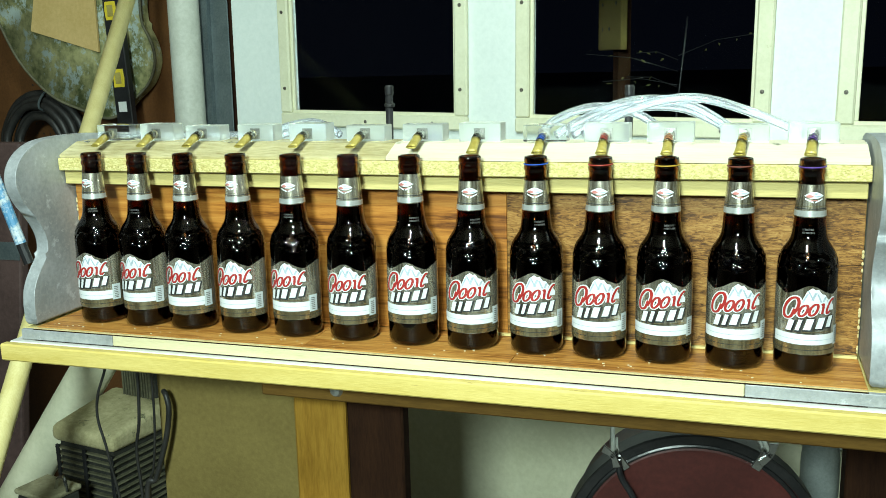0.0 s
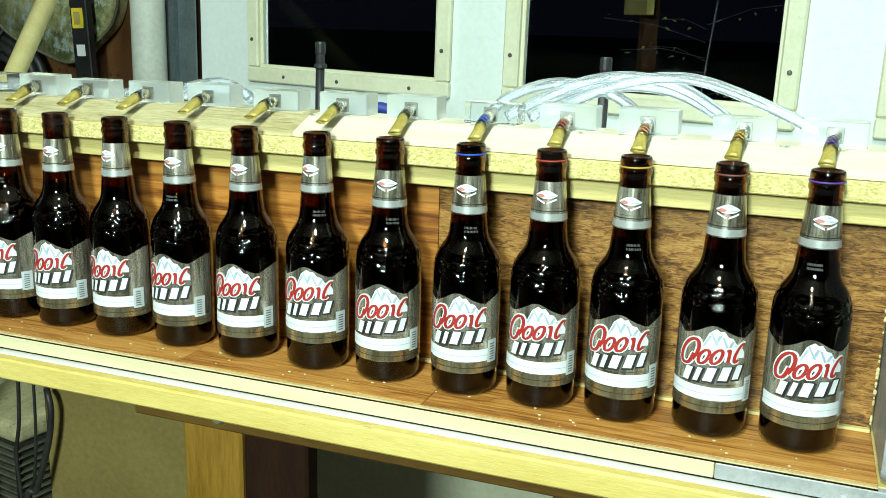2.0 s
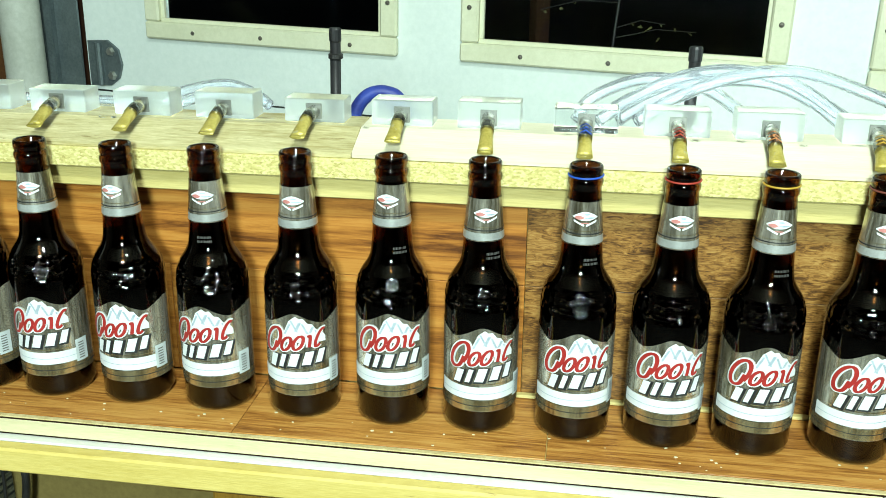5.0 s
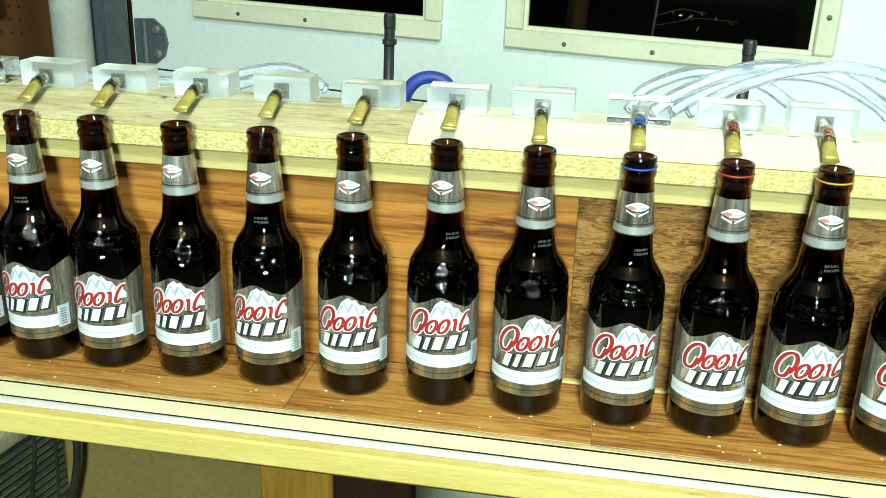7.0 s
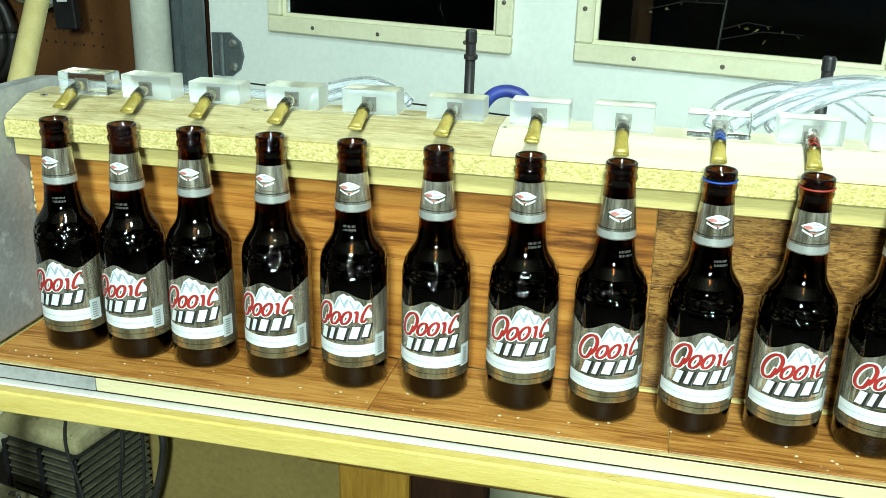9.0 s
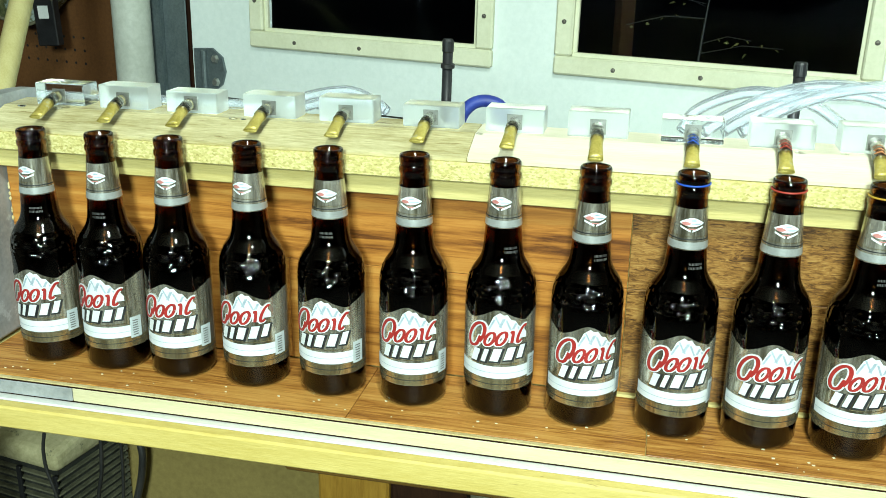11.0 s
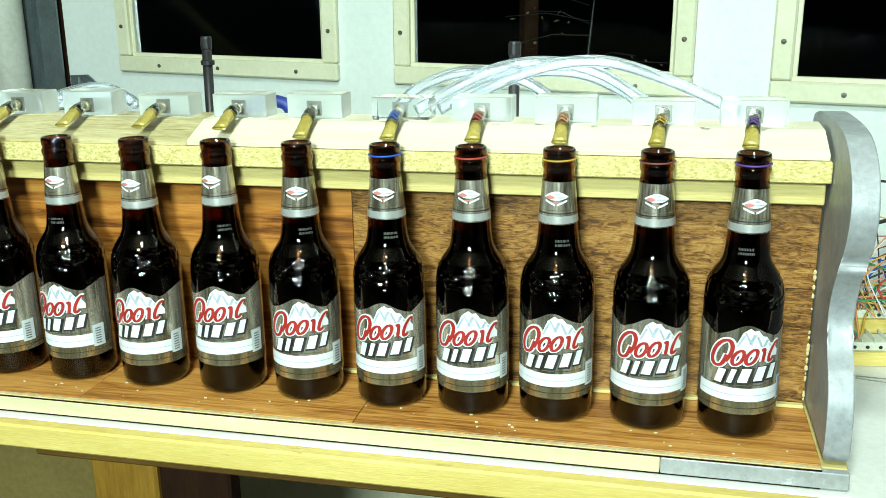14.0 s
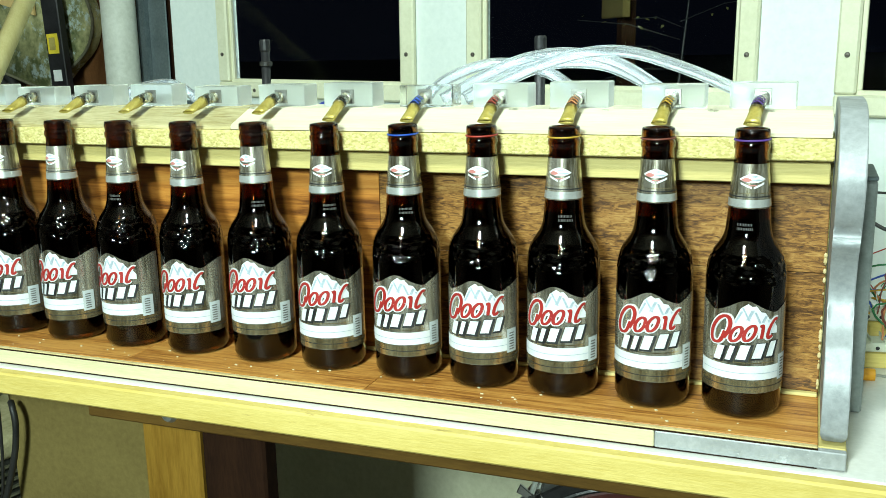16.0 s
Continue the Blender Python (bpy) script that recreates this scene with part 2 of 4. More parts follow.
CONCRETE = surface("concrete", (0.070, 0.066, 0.058), (0.13, 0.124, 0.110), 3, 80, 0.85, 0, 0.3)
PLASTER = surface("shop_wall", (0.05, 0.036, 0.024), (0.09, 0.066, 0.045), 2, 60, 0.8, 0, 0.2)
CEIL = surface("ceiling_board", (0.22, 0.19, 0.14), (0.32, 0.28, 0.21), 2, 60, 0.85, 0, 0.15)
RUBBER = surface("black_rubber", (0.010, 0.010, 0.010), (0.03, 0.028, 0.025), 30, 300, 0.5, 0, 0.1)
BLACKP = surface("black_plastic", (0.008, 0.008, 0.009), (0.022, 0.022, 0.024), 30, 300, 0.42, 0, 0.05)
YELLOWP = surface("yellow_plastic", (0.62, 0.46, 0.02), (0.74, 0.58, 0.05), 40, 300, 0.4, 0, 0.05)
VIAL = surface("vial_yellow", (0.30, 0.24, 0.06), (0.40, 0.33, 0.10), 40, 300, 0.2, 0, 0.02)
WHITEP = surface("white_plastic", (0.70, 0.72, 0.70), (0.82, 0.83, 0.80), 40, 300, 0.4, 0, 0.03)
CARDBOARD = surface("cardboard", (0.52, 0.36, 0.13), (0.64, 0.46, 0.20), 6, 120, 0.85, 0, 0.15)
CAMO = surface("camouflage_cloth", (0.085, 0.105, 0.035), (0.44, 0.42, 0.20), 11, 60, 0.7, 0, 0.3, (1, 1, 0.8), wear=(0.42, 0.50, 0.46), wear_at=0.53, spread=0.10)
HEATER = surface("dusty_enamel", (0.20, 0.18, 0.10), (0.38, 0.35, 0.22), 9, 120, 0.75, 0, 0.2, wear=(0.10, 0.10, 0.07), wear_at=0.62)
DUST = surface("dust", (0.34, 0.30, 0.15), (0.58, 0.52, 0.30), 14, 120, 0.9, 0, 0.2, wear=(0.15, 0.15, 0.08), wear_at=0.60)
OLIVE = surface("olive_enamel", (0.06, 0.06, 0.035), (0.16, 0.15, 0.09), 14, 150, 0.7, 0, 0.2)
HEATERDARK = surface("dark_enamel", (0.022, 0.022, 0.018), (0.06, 0.06, 0.05), 20, 200, 0.6, 0.2, 0.2)
BROWNCASE = surface("brown_case", (0.05, 0.028, 0.026), (0.10, 0.06, 0.055), 7, 120, 0.55, 0, 0.15, wear=(0.22, 0.20, 0.19), wear_at=0.68)
BLUESTICK = surface("blue_white_paint", (0.10, 0.30, 0.52), (0.62, 0.70, 0.74), 30, 160, 0.5, 0, 0.2, spread=0.06)
DRUMHEAD = surface("drum_head_red", (0.055, 0.012, 0.010), (0.10, 0.022, 0.018), 5, 120, 0.4, 0, 0.05)
DRUMHOOP = surface("black_hoop", (0.010, 0.010, 0.011), (0.025, 0.024, 0.024), 30, 200, 0.3, 0, 0.05)
CHROME = surface("chrome", (0.55, 0.56, 0.55), (0.70, 0.71, 0.70), 40, 300, 0.18, 1.0, 0.03)
BLUETAPE = surface("blue_tape", (0.015, 0.03, 0.22), (0.03, 0.06, 0.34), 40, 200, 0.5, 0, 0.1)
GREYBOX = surface("grey_enclosure", (0.20, 0.23, 0.22), (0.30, 0.33, 0.32), 20, 200, 0.5, 0.1, 0.1)
STRIP = surface("terminal_strip_plastic", (0.56, 0.58, 0.46), (0.70, 0.72, 0.60), 40, 300, 0.5, 0, 0.1)
ORANGE = surface("orange_plastic", (0.72, 0.30, 0.01), (0.85, 0.40, 0.02), 40, 300, 0.4, 0, 0.05)
GREENTHING = surface("dried_green_leaf", (0.08, 0.08, 0.025), (0.22, 0.21, 0.07), 40, 200, 0.7, 0, 0.2)


def plain(name, colour, rough=0.5):
    return surface(name, tuple(c * 0.8 for c in colour), colour, 60, 300, rough, 0, 0.05)


BAND = {"blue": plain("band_blue", (0.02, 0.10, 0.55)), "red": plain("band_red", (0.45, 0.05, 0.03)), "yellow": plain("band_yellow", (0.60, 0.36, 0.04)),
        "maroon": plain("band_maroon", (0.22, 0.06, 0.04)), "purple": plain("band_purple", (0.12, 0.05, 0.30)), "green": plain("band_green", (0.03, 0.22, 0.08)),
        "white": plain("band_white", (0.7, 0.7, 0.66)), "orange": plain("band_orange", (0.65, 0.26, 0.10)), "black": plain("band_black", (0.02, 0.02, 0.02))}


# ---- mesh helpers ----
def part(name, bm, material, parent=None, label="", smooth=False):
    me = bpy.data.meshes.new(name)
    bmesh.ops.recalc_face_normals(bm, faces=bm.faces)
    bm.to_mesh(me)
    bm.free()
    for m in material if isinstance(material, (list, tuple)) else (material,):
        me.materials.append(m)
    if smooth:
        for p in me.polygons:
            p.use_smooth = True
    ob = new(name, me)
    if parent:
        ob.parent = parent
    if label:
        ob["label"] = label
    return ob


def empty(name, m=None):
    ob = new(name)
    if m is not None:
        ob.matrix_world = m
    return ob


def box(x0, x1, y0, y1, z0, z1, bevel=0.0, bm=None, seg=1):
    own = bm is None
    bm = bm or bmesh.new()
    made = bmesh.ops.create_cube(bm, size=1.0, matrix=Matrix.Translation(((x0 + x1) / 2, (y0 + y1) / 2, (z0 + z1) / 2)) @ Matrix.Diagonal((x1 - x0, y1 - y0, z1 - z0, 1)))
    if bevel:
        edges = {e for v in made["verts"] for e in v.link_edges}
        bmesh.ops.bevel(bm, geom=list(edges), offset=bevel, segments=seg, affect="EDGES", profile=0.5)
    return bm


def lathe(profile, n=40, bm=None):
    """Turns (radius, height) pairs round z; radius 0 closes an end."""
    bm = bm or bmesh.new()
    rings = []
    for r, z in profile:
        rings.append([bm.verts.new((0, 0, z))] if r == 0 else [bm.verts.new((r * math.cos(2 * math.pi * k / n), r * math.sin(2 * math.pi * k / n), z)) for k in range(n)])
    for a, b in zip(rings, rings[1:]):
        for k in range(n):
            j = (k + 1) % n
            if len(a) == 1 and len(b) > 1:
                bm.faces.new((a[0], b[k], b[j]))
            elif len(b) == 1 and len(a) > 1:
                bm.faces.new((a[k], b[0], a[j]))
            elif len(a) > 1:
                bm.faces.new((a[k], b[k], b[j], a[j]))
    return bm


def spline(points, per=8):
    """A smooth run of points through the given ones."""
    p = [Vector(q) for q in points]
    p = [2 * p[0] - p[1]] + p + [2 * p[-1] - p[-2]]
    out = []
    for a, b, c, d in zip(p, p[1:], p[2:], p[3:]):
        for k in range(per):
            t = k / per
            out.append(0.5 * ((2 * b) + (c - a) * t + (2 * a - 5 * b + 4 * c - d) * t * t + (3 * b - a - 3 * c + d) * t ** 3))
    return out + [p[-2]]


def sweep(path, radius, n=8, bm=None, inner=0.0, caps=True):
    """A round tube along a run of points; inner: the bore's radius. radius may be one number or one for each point."""
    bm = bm or bmesh.new()
    path = [Vector(q) for q in path]
    radii = radius if isinstance(radius, (list, tuple)) else [radius] * len(path)

    def rings(rs):
        out, side = [], None
        for i, q in enumerate(path):
            d = (path[min(i + 1, len(path) - 1)] - path[max(i - 1, 0)]).normalized()
            if side is None:
                side = d.orthogonal().normalized()
            side = (side - d * side.dot(d)).normalized()
            up = d.cross(side)
            out.append([bm.verts.new(q + rs[i] * (math.cos(2 * math.pi * k / n) * side + math.sin(2 * math.pi * k / n) * up)) for k in range(n)])
        for a, b in zip(out, out[1:]):
            for k in range(n):
                bm.faces.new((a[k], a[(k + 1) % n], b[(k + 1) % n], b[k]))
        return out
    o = rings(radii)
    if inner:
        i = rings([inner] * len(path))
        for a, b in ((o[0], i[0]), (o[-1], i[-1])):
            for k in range(n):
                bm.faces.new((a[k], a[(k + 1) % n], b[(k + 1) % n], b[k]))
    elif caps:
        bm.faces.new(o[0]), bm.faces.new(o[-1])
    return bm


def slab(outline, t0, t1, plane="yz", bevel=0.0, seg=2):
    """An outline of (a, b) pairs in a plane, made as thick as t0 to t1 along the third axis."""
    bm = bmesh.new()

    def at(a, b, t):
        return {"yz": (t, a, b), "xz": (a, t, b), "xy": (a, b, t)}[plane]
    lo, hi = [bm.verts.new(at(a, b, t0)) for a, b in outline], [bm.verts.new(at(a, b, t1)) for a, b in outline]
    f0, f1 = bm.faces.new(lo), bm.faces.new(hi)
    n = len(outline)
    for k in range(n):
        bm.faces.new((lo[k], lo[(k + 1) % n], hi[(k + 1) % n], hi[k]))
    if bevel:
        rim = [e for f in (f0, f1) for e in f.edges]
        bmesh.ops.bevel(bm, geom=rim, offset=bevel, segments=seg, affect="EDGES", profile=0.5)
    return bm


def ring(radius, thick, z, n=40, m=6, wobble=0.0):
    """A closed band round z."""
    bm = bmesh.new()
    rows = []
    for k in range(n):
        a = 2 * math.pi * k / n
        zz = z + wobble * math.sin(a + 0.7)
        rows.append([bm.verts.new(((radius + thick * math.cos(2 * math.pi * j / m)) * math.cos(a), (radius + thick * math.cos(2 * math.pi * j / m)) * math.sin(a), zz + thick * math.sin(2 * math.pi * j / m))) for j in range(m)])
    for k in range(n):
        for j in range(m):
            bm.faces.new((rows[k][j], rows[(k + 1) % n][j], rows[(k + 1) % n][(j + 1) % m], rows[k][(j + 1) % m]))
    return bm


# ---- setting ----
FLOOR, TOPZ, SHELFZ = 0.0, 0.912, 0.930
NIGHTGRASS = surface("night_grass", (0.006, 0.009, 0.003), (0.018, 0.022, 0.010), 6, 90, 0.9, 0, 0.5)
tagged(part("ground", box(-60, 60, 1.352, 80, -0.16, -0.06), NIGHTGRASS), "dark grassy ground outside the garage", "ground", kind="structure")
tagged(part("floor", box(-2.3, 2.7, -3.2, 1.35, -0.1, 0.0), CONCRETE), "grey worn concrete workshop floor", "floor", kind="structure")
tagged(part("ceiling", box(-2.3, 2.7, -3.2, 1.35, 2.45, 2.55), CEIL), "dull pale board workshop ceiling", "ceiling", kind="structure")
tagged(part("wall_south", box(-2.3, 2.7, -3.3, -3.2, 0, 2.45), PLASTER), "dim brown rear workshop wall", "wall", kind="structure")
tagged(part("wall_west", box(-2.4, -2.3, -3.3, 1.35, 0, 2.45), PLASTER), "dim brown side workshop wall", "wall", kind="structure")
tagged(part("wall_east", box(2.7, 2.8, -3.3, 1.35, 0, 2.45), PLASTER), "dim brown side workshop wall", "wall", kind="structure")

# The sectional garage door stands a little askew to the bench.
DOOR = Matrix.Translation((0, 0.714, 1.160)) @ Euler((0, radians(0.7), radians(-11.3))).to_matrix().to_4x4()
WINDOWS = [(-0.563, -0.165), (-0.002, 0.404), (0.566, 0.970)]
WIN_H, DT = 0.36, 0.016


def door_leaf():
    bm = bmesh.new()
    xs = [-0.728] + [v for w in WINDOWS for v in w] + [1.9]
    box(-0.728, 1.9, 0, DT, -0.128, 0, bm=bm)
    box(-0.728, 1.9, 0, DT, WIN_H, WIN_H + 0.12, bm=bm)
    for a, b in zip(xs[::2], xs[1::2]):
        box(a, b, 0, DT, 0, WIN_H, bm=bm)
    return bm


door = empty("garage_door", DOOR)
tagged(door, "white painted sectional garage door with cream trimmed windows", "garage door", kind="structure")
part("upper_section", door_leaf(), DOORPAINT, door)
part("lower_section", box(-0.728, 1.9, 0.0, DT, -0.56, -0.132, 0.003), DOORPAINT, door)
part("bottom_section", box(-0.728, 1.9, 0.0, DT, -1.12, -0.564, 0.003), DINGY, door, "dingy cream bottom section")
part("joint_lip", box(-0.726, 1.898, 0.004, DT - 0.003, -0.133, -0.127), RUBBER, door)
part("top_section", box(-0.728, 1.9, 0.0, DT, WIN_H + 0.124, 1.25, 0.003), DOORPAINT, door)
for a, b in WINDOWS:
    w = empty("window")
    w.parent = door
    w["label"] = "dark night window with cream screwed trim"
    o, th = 0.030, 0.014
    part("trim", box(a - o, b + o, -th, -0.0005, -o, -0.002, 0.003), TRIM, w)
    part("trim", box(a - o, b + o, -th, -0.0005, WIN_H + 0.002, WIN_H + o, 0.003), TRIM, w)
    part("trim", box(a - o, a - 0.002, -th + 0.001, -0.0005, -0.0015, WIN_H + 0.0015, 0.003), TRIM, w)
    part("trim", box(b + 0.002, b + o, -th + 0.001, -0.0005, -0.0015, WIN_H + 0.0015, 0.003), TRIM, w)
    part("inner_bead", box(a - 0.004, b + 0.004, -0.004, 0.0035, -0.003, 0.004, 0.001), TRIM, w)
    part("inner_bead", box(a - 0.003, a + 0.004, -0.0035, 0.0033, 0.004, WIN_H, 0.001), TRIM, w)
    part("inner_bead", box(b - 0.004, b + 0.003, -0.0035, 0.0033, 0.004, WIN_H, 0.001), TRIM, w)
    pane = part("pane", box(a - 0.001, b + 0.001, 0.004, 0.008, -0.001, WIN_H + 0.001), PANE, w)
    pane.visible_shadow = False
    spots = [(a + (b - a) * f, -0.017) for f in (0.16, 0.48, 0.88)] + [(a - 0.016, z) for z in (0.05, 0.21)] + [(b + 0.016, z) for z in (0.05, 0.21)]
    for x, z in spots:
        s = part("screw", lathe([(0, 0.0018), (0.0028, 0.0014), (0.0036, 0.0), (0.0036, -0.002)], 10), SCREW, w)
        s.matrix_local = pose(x, -th - 0.0002, z, 90)

# hinge plate at the section joint
hinge = empty("hinge")
hinge.parent = door
hinge["label"] = "grey steel hinge with bolts"
part("plate", slab([(-0.722, -0.043), (-0.680, -0.040), (-0.659, -0.055), (-0.653, -0.081), (-0.661, -0.105), (-0.680, -0.119), (-0.722, -0.121)], -0.006, -0.001, "xz", 0.001), GALV, hinge)
for z in (-0.059, -0.101):
    b = part("bolt", lathe([(0, 0.006), (0.006, 0.006), (0.0075, 0.003), (0.0085, 0.0)], 6), ZINC, hinge, "zinc bolt head")
    b.matrix_local = pose(-0.674, -0.006, z, 90)
part("knuckle", sweep([(-0.698, -0.008, -0.045), (-0.698, -0.008, -0.119)], 0.006, 10), GALV, hinge, smooth=False)

# steel track and jamb beside the door
track = tagged(empty("door_track", DOOR), "grey galvanised steel vertical garage door track", "door track", kind="")
part("web", box(-0.780, -0.732, -0.012, -0.008, -1.15, 1.1), GALV, track)
part("flange", box(-0.8015, -0.7805, -0.024, -0.020, -1.15, 1.1), GALV, track)
part("side", box(-0.7840, -0.7805, -0.0195, -0.008, -1.15, 1.1), GALV, track)
tagged(part("jamb", box(-0.83, -0.7315, 0.005, 0.12, -1.14, 1.25), DARKWOOD), "dark wooden garage door jamb", "jamb", kind="structure").matrix_world = DOOR


# brown hardboard wall with peg holes, left of the door
def pegboard():
    bm = box(-1.5, -0.832, 0.03, 0.05, -1.14, 1.25)
    return bm


peg = tagged(part("wall_north", pegboard(), HARDBOARD), "brown perforated hardboard wall panel", "wall panel", kind="structure")
peg.matrix_world = DOOR
bm = bmesh.new()
for i in range(18):
    for j in range(16):
        if (i < 9) or j < 3:
            bmesh.ops.create_circle(bm, cap_ends=True, segments=8, radius=0.003, matrix=pose(-1.45 + i * 0.0254, 0.0292, -0.1 + j * 0.0254, 90))
holes = part("peg_holes", bm, BLACKP, peg)
tagged(holes, kind="stuff")
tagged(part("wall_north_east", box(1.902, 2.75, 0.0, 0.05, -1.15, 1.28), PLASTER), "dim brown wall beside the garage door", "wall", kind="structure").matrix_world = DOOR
tagged(part("wall_north_corner", box(-2.3, -1.5, 0.03, 0.05, -1.14, 1.25), HARDBOARD), "brown hardboard wall panel", "wall panel", kind="structure").matrix_world = DOOR

# ---- the workbench ----
bench = tagged(empty("workbench"), "long wooden workbench with a white worn top", "workbench")
part("worktop", box(-0.548, 1.20, -0.074, 0.44, TOPZ - 0.022, TOPZ, 0.0015), BENCH_TOP, bench, "white laminate worktop")
part("front_edge", box(-0.552, 1.20, -0.088, -0.0742, TOPZ - 0.0235, TOPZ - 0.0005, 0.002), BENCH_EDGE, bench, "yellowish raw wood edge")
part("apron", box(-0.186, 1.17, -0.045, -0.025, TOPZ - 0.055, TOPZ - 0.0225, 0.002), APRON, bench, "brown stained apron")
part("leg", box(-0.182, -0.106, 0.03, 0.068, 0.0, TOPZ - 0.0225, 0.003), LEGWOOD, bench)
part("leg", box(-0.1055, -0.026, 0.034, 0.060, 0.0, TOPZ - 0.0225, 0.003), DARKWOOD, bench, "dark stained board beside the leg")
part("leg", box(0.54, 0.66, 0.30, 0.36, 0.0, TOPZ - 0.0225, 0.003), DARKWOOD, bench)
part("leg", box(1.08, 1.17, 0.0, 0.06, 0.0, TOPZ - 0.0225, 0.003), LEGWOOD, bench)
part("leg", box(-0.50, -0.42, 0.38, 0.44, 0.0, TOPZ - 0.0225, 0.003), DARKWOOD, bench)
b = part("bolt", lathe([(0, 0.006), (0.006, 0.005), (0.009, 0.0)], 12), ZINC, bench, "zinc bolt head")
b.matrix_local = pose(-0.082, -0.045, 0.872, 90)

# ---- the bottle rack ----
RX0, RX1 = -0.514, 0.519
PROFILE = [(0.150, 0.913), (0.150, 1.168), (0.110, 1.177), (0.060, 1.179), (0.010, 1.178), (-0.022, 1.173), (-0.048, 1.160), (-0.063, 1.142), (-0.066, 1.122),
           (-0.057, 1.100), (-0.041, 1.080), (-0.027, 1.060), (-0.020, 1.040), (-0.023, 1.022), (-0.036, 1.006), (-0.047, 0.992), (-0.055, 0.974), (-0.057, 0.950), (-0.055, 0.9315)]


def smooth_outline(points, per=4):
    fixed = points[:2]
    run = spline([(a, b, 0) for a, b in points[1:]], per)
    return fixed[:1] + [(p.x, p.y) for p in run]


def soft_rim(ob):
    for p in ob.data.polygons:
        p.use_smooth = p.area < 0.004
    return ob


rack = tagged(empty("bottle_rack"), "homemade wooden bottle rack with silver painted sides", "rack")
outline = smooth_outline([(0.150, 0.9315)] + PROFILE[1:])
side = slab(outline, RX0 - 0.019, RX0, "yz", 0.004, 3)
soft_rim(part("side_panel", side, SILVER, rack, "scroll-cut side panel in silver paint"))
side = slab(outline, RX1, RX1 + 0.019, "yz", 0.004, 3)
soft_rim(part("side_panel", side, SILVER, rack, "scroll-cut side panel in silver paint"))
# shelf: base board with a pale front edge whose ends are painted silver
part("shelf_board", box(RX0 - 0.019, RX1 + 0.019, -0.058, 0.150, TOPZ + 0.0005, 0.9275, 0.001), PINE, rack)
part("front_trim", box(-0.388, 0.398, -0.066, -0.0585, TOPZ + 0.0016, 0.9272, 0.0008), EDGE_TRIM, rack, "pale wood front trim")
part("front_trim", box(RX0 - 0.019, -0.3885, -0.0664, -0.0585, TOPZ + 0.0016, 0.9272, 0.0008), SILVER, rack, "silver painted trim end")
part("front_trim", box(0.3985, RX1 + 0.019, -0.0664, -0.0585, TOPZ + 0.0016, 0.9272, 0.0008), SILVER, rack, "silver painted trim end")
for a, b in ((RX0 + 0.001, -0.120), (-0.1194, 0.142), (0.1426, RX1 - 0.001)):
    part("shelf_plank", box(a, b, -0.0595, 0.0445, 0.9279, SHELFZ, 0.0004), SHELFWOOD, rack)
# thin dark strips stand in for the shade in the gaps round the trim
part("glue_line", box(-0.513, 0.518, -0.0655, -0.0586, TOPZ + 0.0006, TOPZ + 0.0012), DARKWOOD, rack, "dark strip painted as gap shade under the trim")
part("glue_line", box(-0.513, 0.518, -0.0657, -0.0586, 0.9274, 0.9282), DARKWOOD, rack, "dark strip painted as gap shade over the trim")
part("plank_edge", box(RX0 + 0.001, RX1 - 0.001, -0.0655, -0.0600, 0.9284, 0.9297, 0.0006), CORE, rack, "pale raw edge of the laminate")
for a, b, z0, z1, m in ((RX0 + 0.0015, 0.1145, 1.0365, 1.1125, CHERRY), (RX0 + 0.0015, -0.2105, SHELFZ + 0.0005, 1.036, CHERRY), (-0.21, 0.1145, SHELFZ + 0.0005, 1.036, CHERRY),
                        (0.115, RX1 - 0.0015, 1.0365, 1.1125, OAK), (0.115, 0.3995, SHELFZ + 0.0005, 1.036, OAK), (0.40, RX1 - 0.0015, SHELFZ + 0.0005, 1.036, OAK)):
    part("back_plank", box(a, b, 0.0455, 0.0525, z0, z1, 0.0004), m, rack)
part("back_board", box(RX0 + 0.0005, RX1 - 0.0005, 0.0535, 0.066, 0.928, 1.132, 0.0005), CHIP, rack)
part("seam_strip", box(0.055, RX1 - 0.002, 0.0385, 0.0452, SHELFZ + 0.0003, SHELFZ + 0.0035, 0.0008), PINE, rack)
# crumbly edges of the laminate beside the sides
random.seed(4)
bm = bmesh.new()
for k in range(60):
    x, z = (RX0 + 0.0022, random.uniform(0.95, 1.09)) if k % 2 else (RX1 - 0.0022, random.uniform(0.935, 1.06))
    bmesh.ops.create_icosphere(bm, subdivisions=1, radius=random.uniform(0.0007, 0.0018), matrix=Matrix.Translation((x, 0.0445, z)) @ Matrix.Diagonal((1, 0.7, 1.6, 1)))
tagged(part("edge_crumbs", bm, CORE, rack), kind="stuff")
# top: pine rail, chipboard shelf, pale board
part("rail", box(RX0 + 0.0015, RX1 - 0.003, 0.026, 0.0452, 1.1130, 1.1322, 0.0008), PINE, rack, "pale pine rail")
part("top_shelf", box(RX0 + 0.001, RX1 - 0.001, 0.015, 0.092, 1.1326, 1.1500, 0.0010), CHIP, rack, "raw chipboard top shelf")
wedge = [(0.019, 1.1503), (0.0185, 1.1535), (0.022, 1.1552), (0.0555, 1.1688), (0.092, 1.1700), (0.092, 1.1503)]
part("top_board", slab(wedge, RX0 + 0.001, -0.031, "yz", 0.0008), OLD_PINE, rack, "stained worn pine board")
part("top_board", slab([(y - 0.001 * (y < 0.09), z + 0.0004) for y, z in wedge], -0.0305, RX1 - 0.003, "yz", 0.0008), PALE_PINE, rack, "bleached pine board")
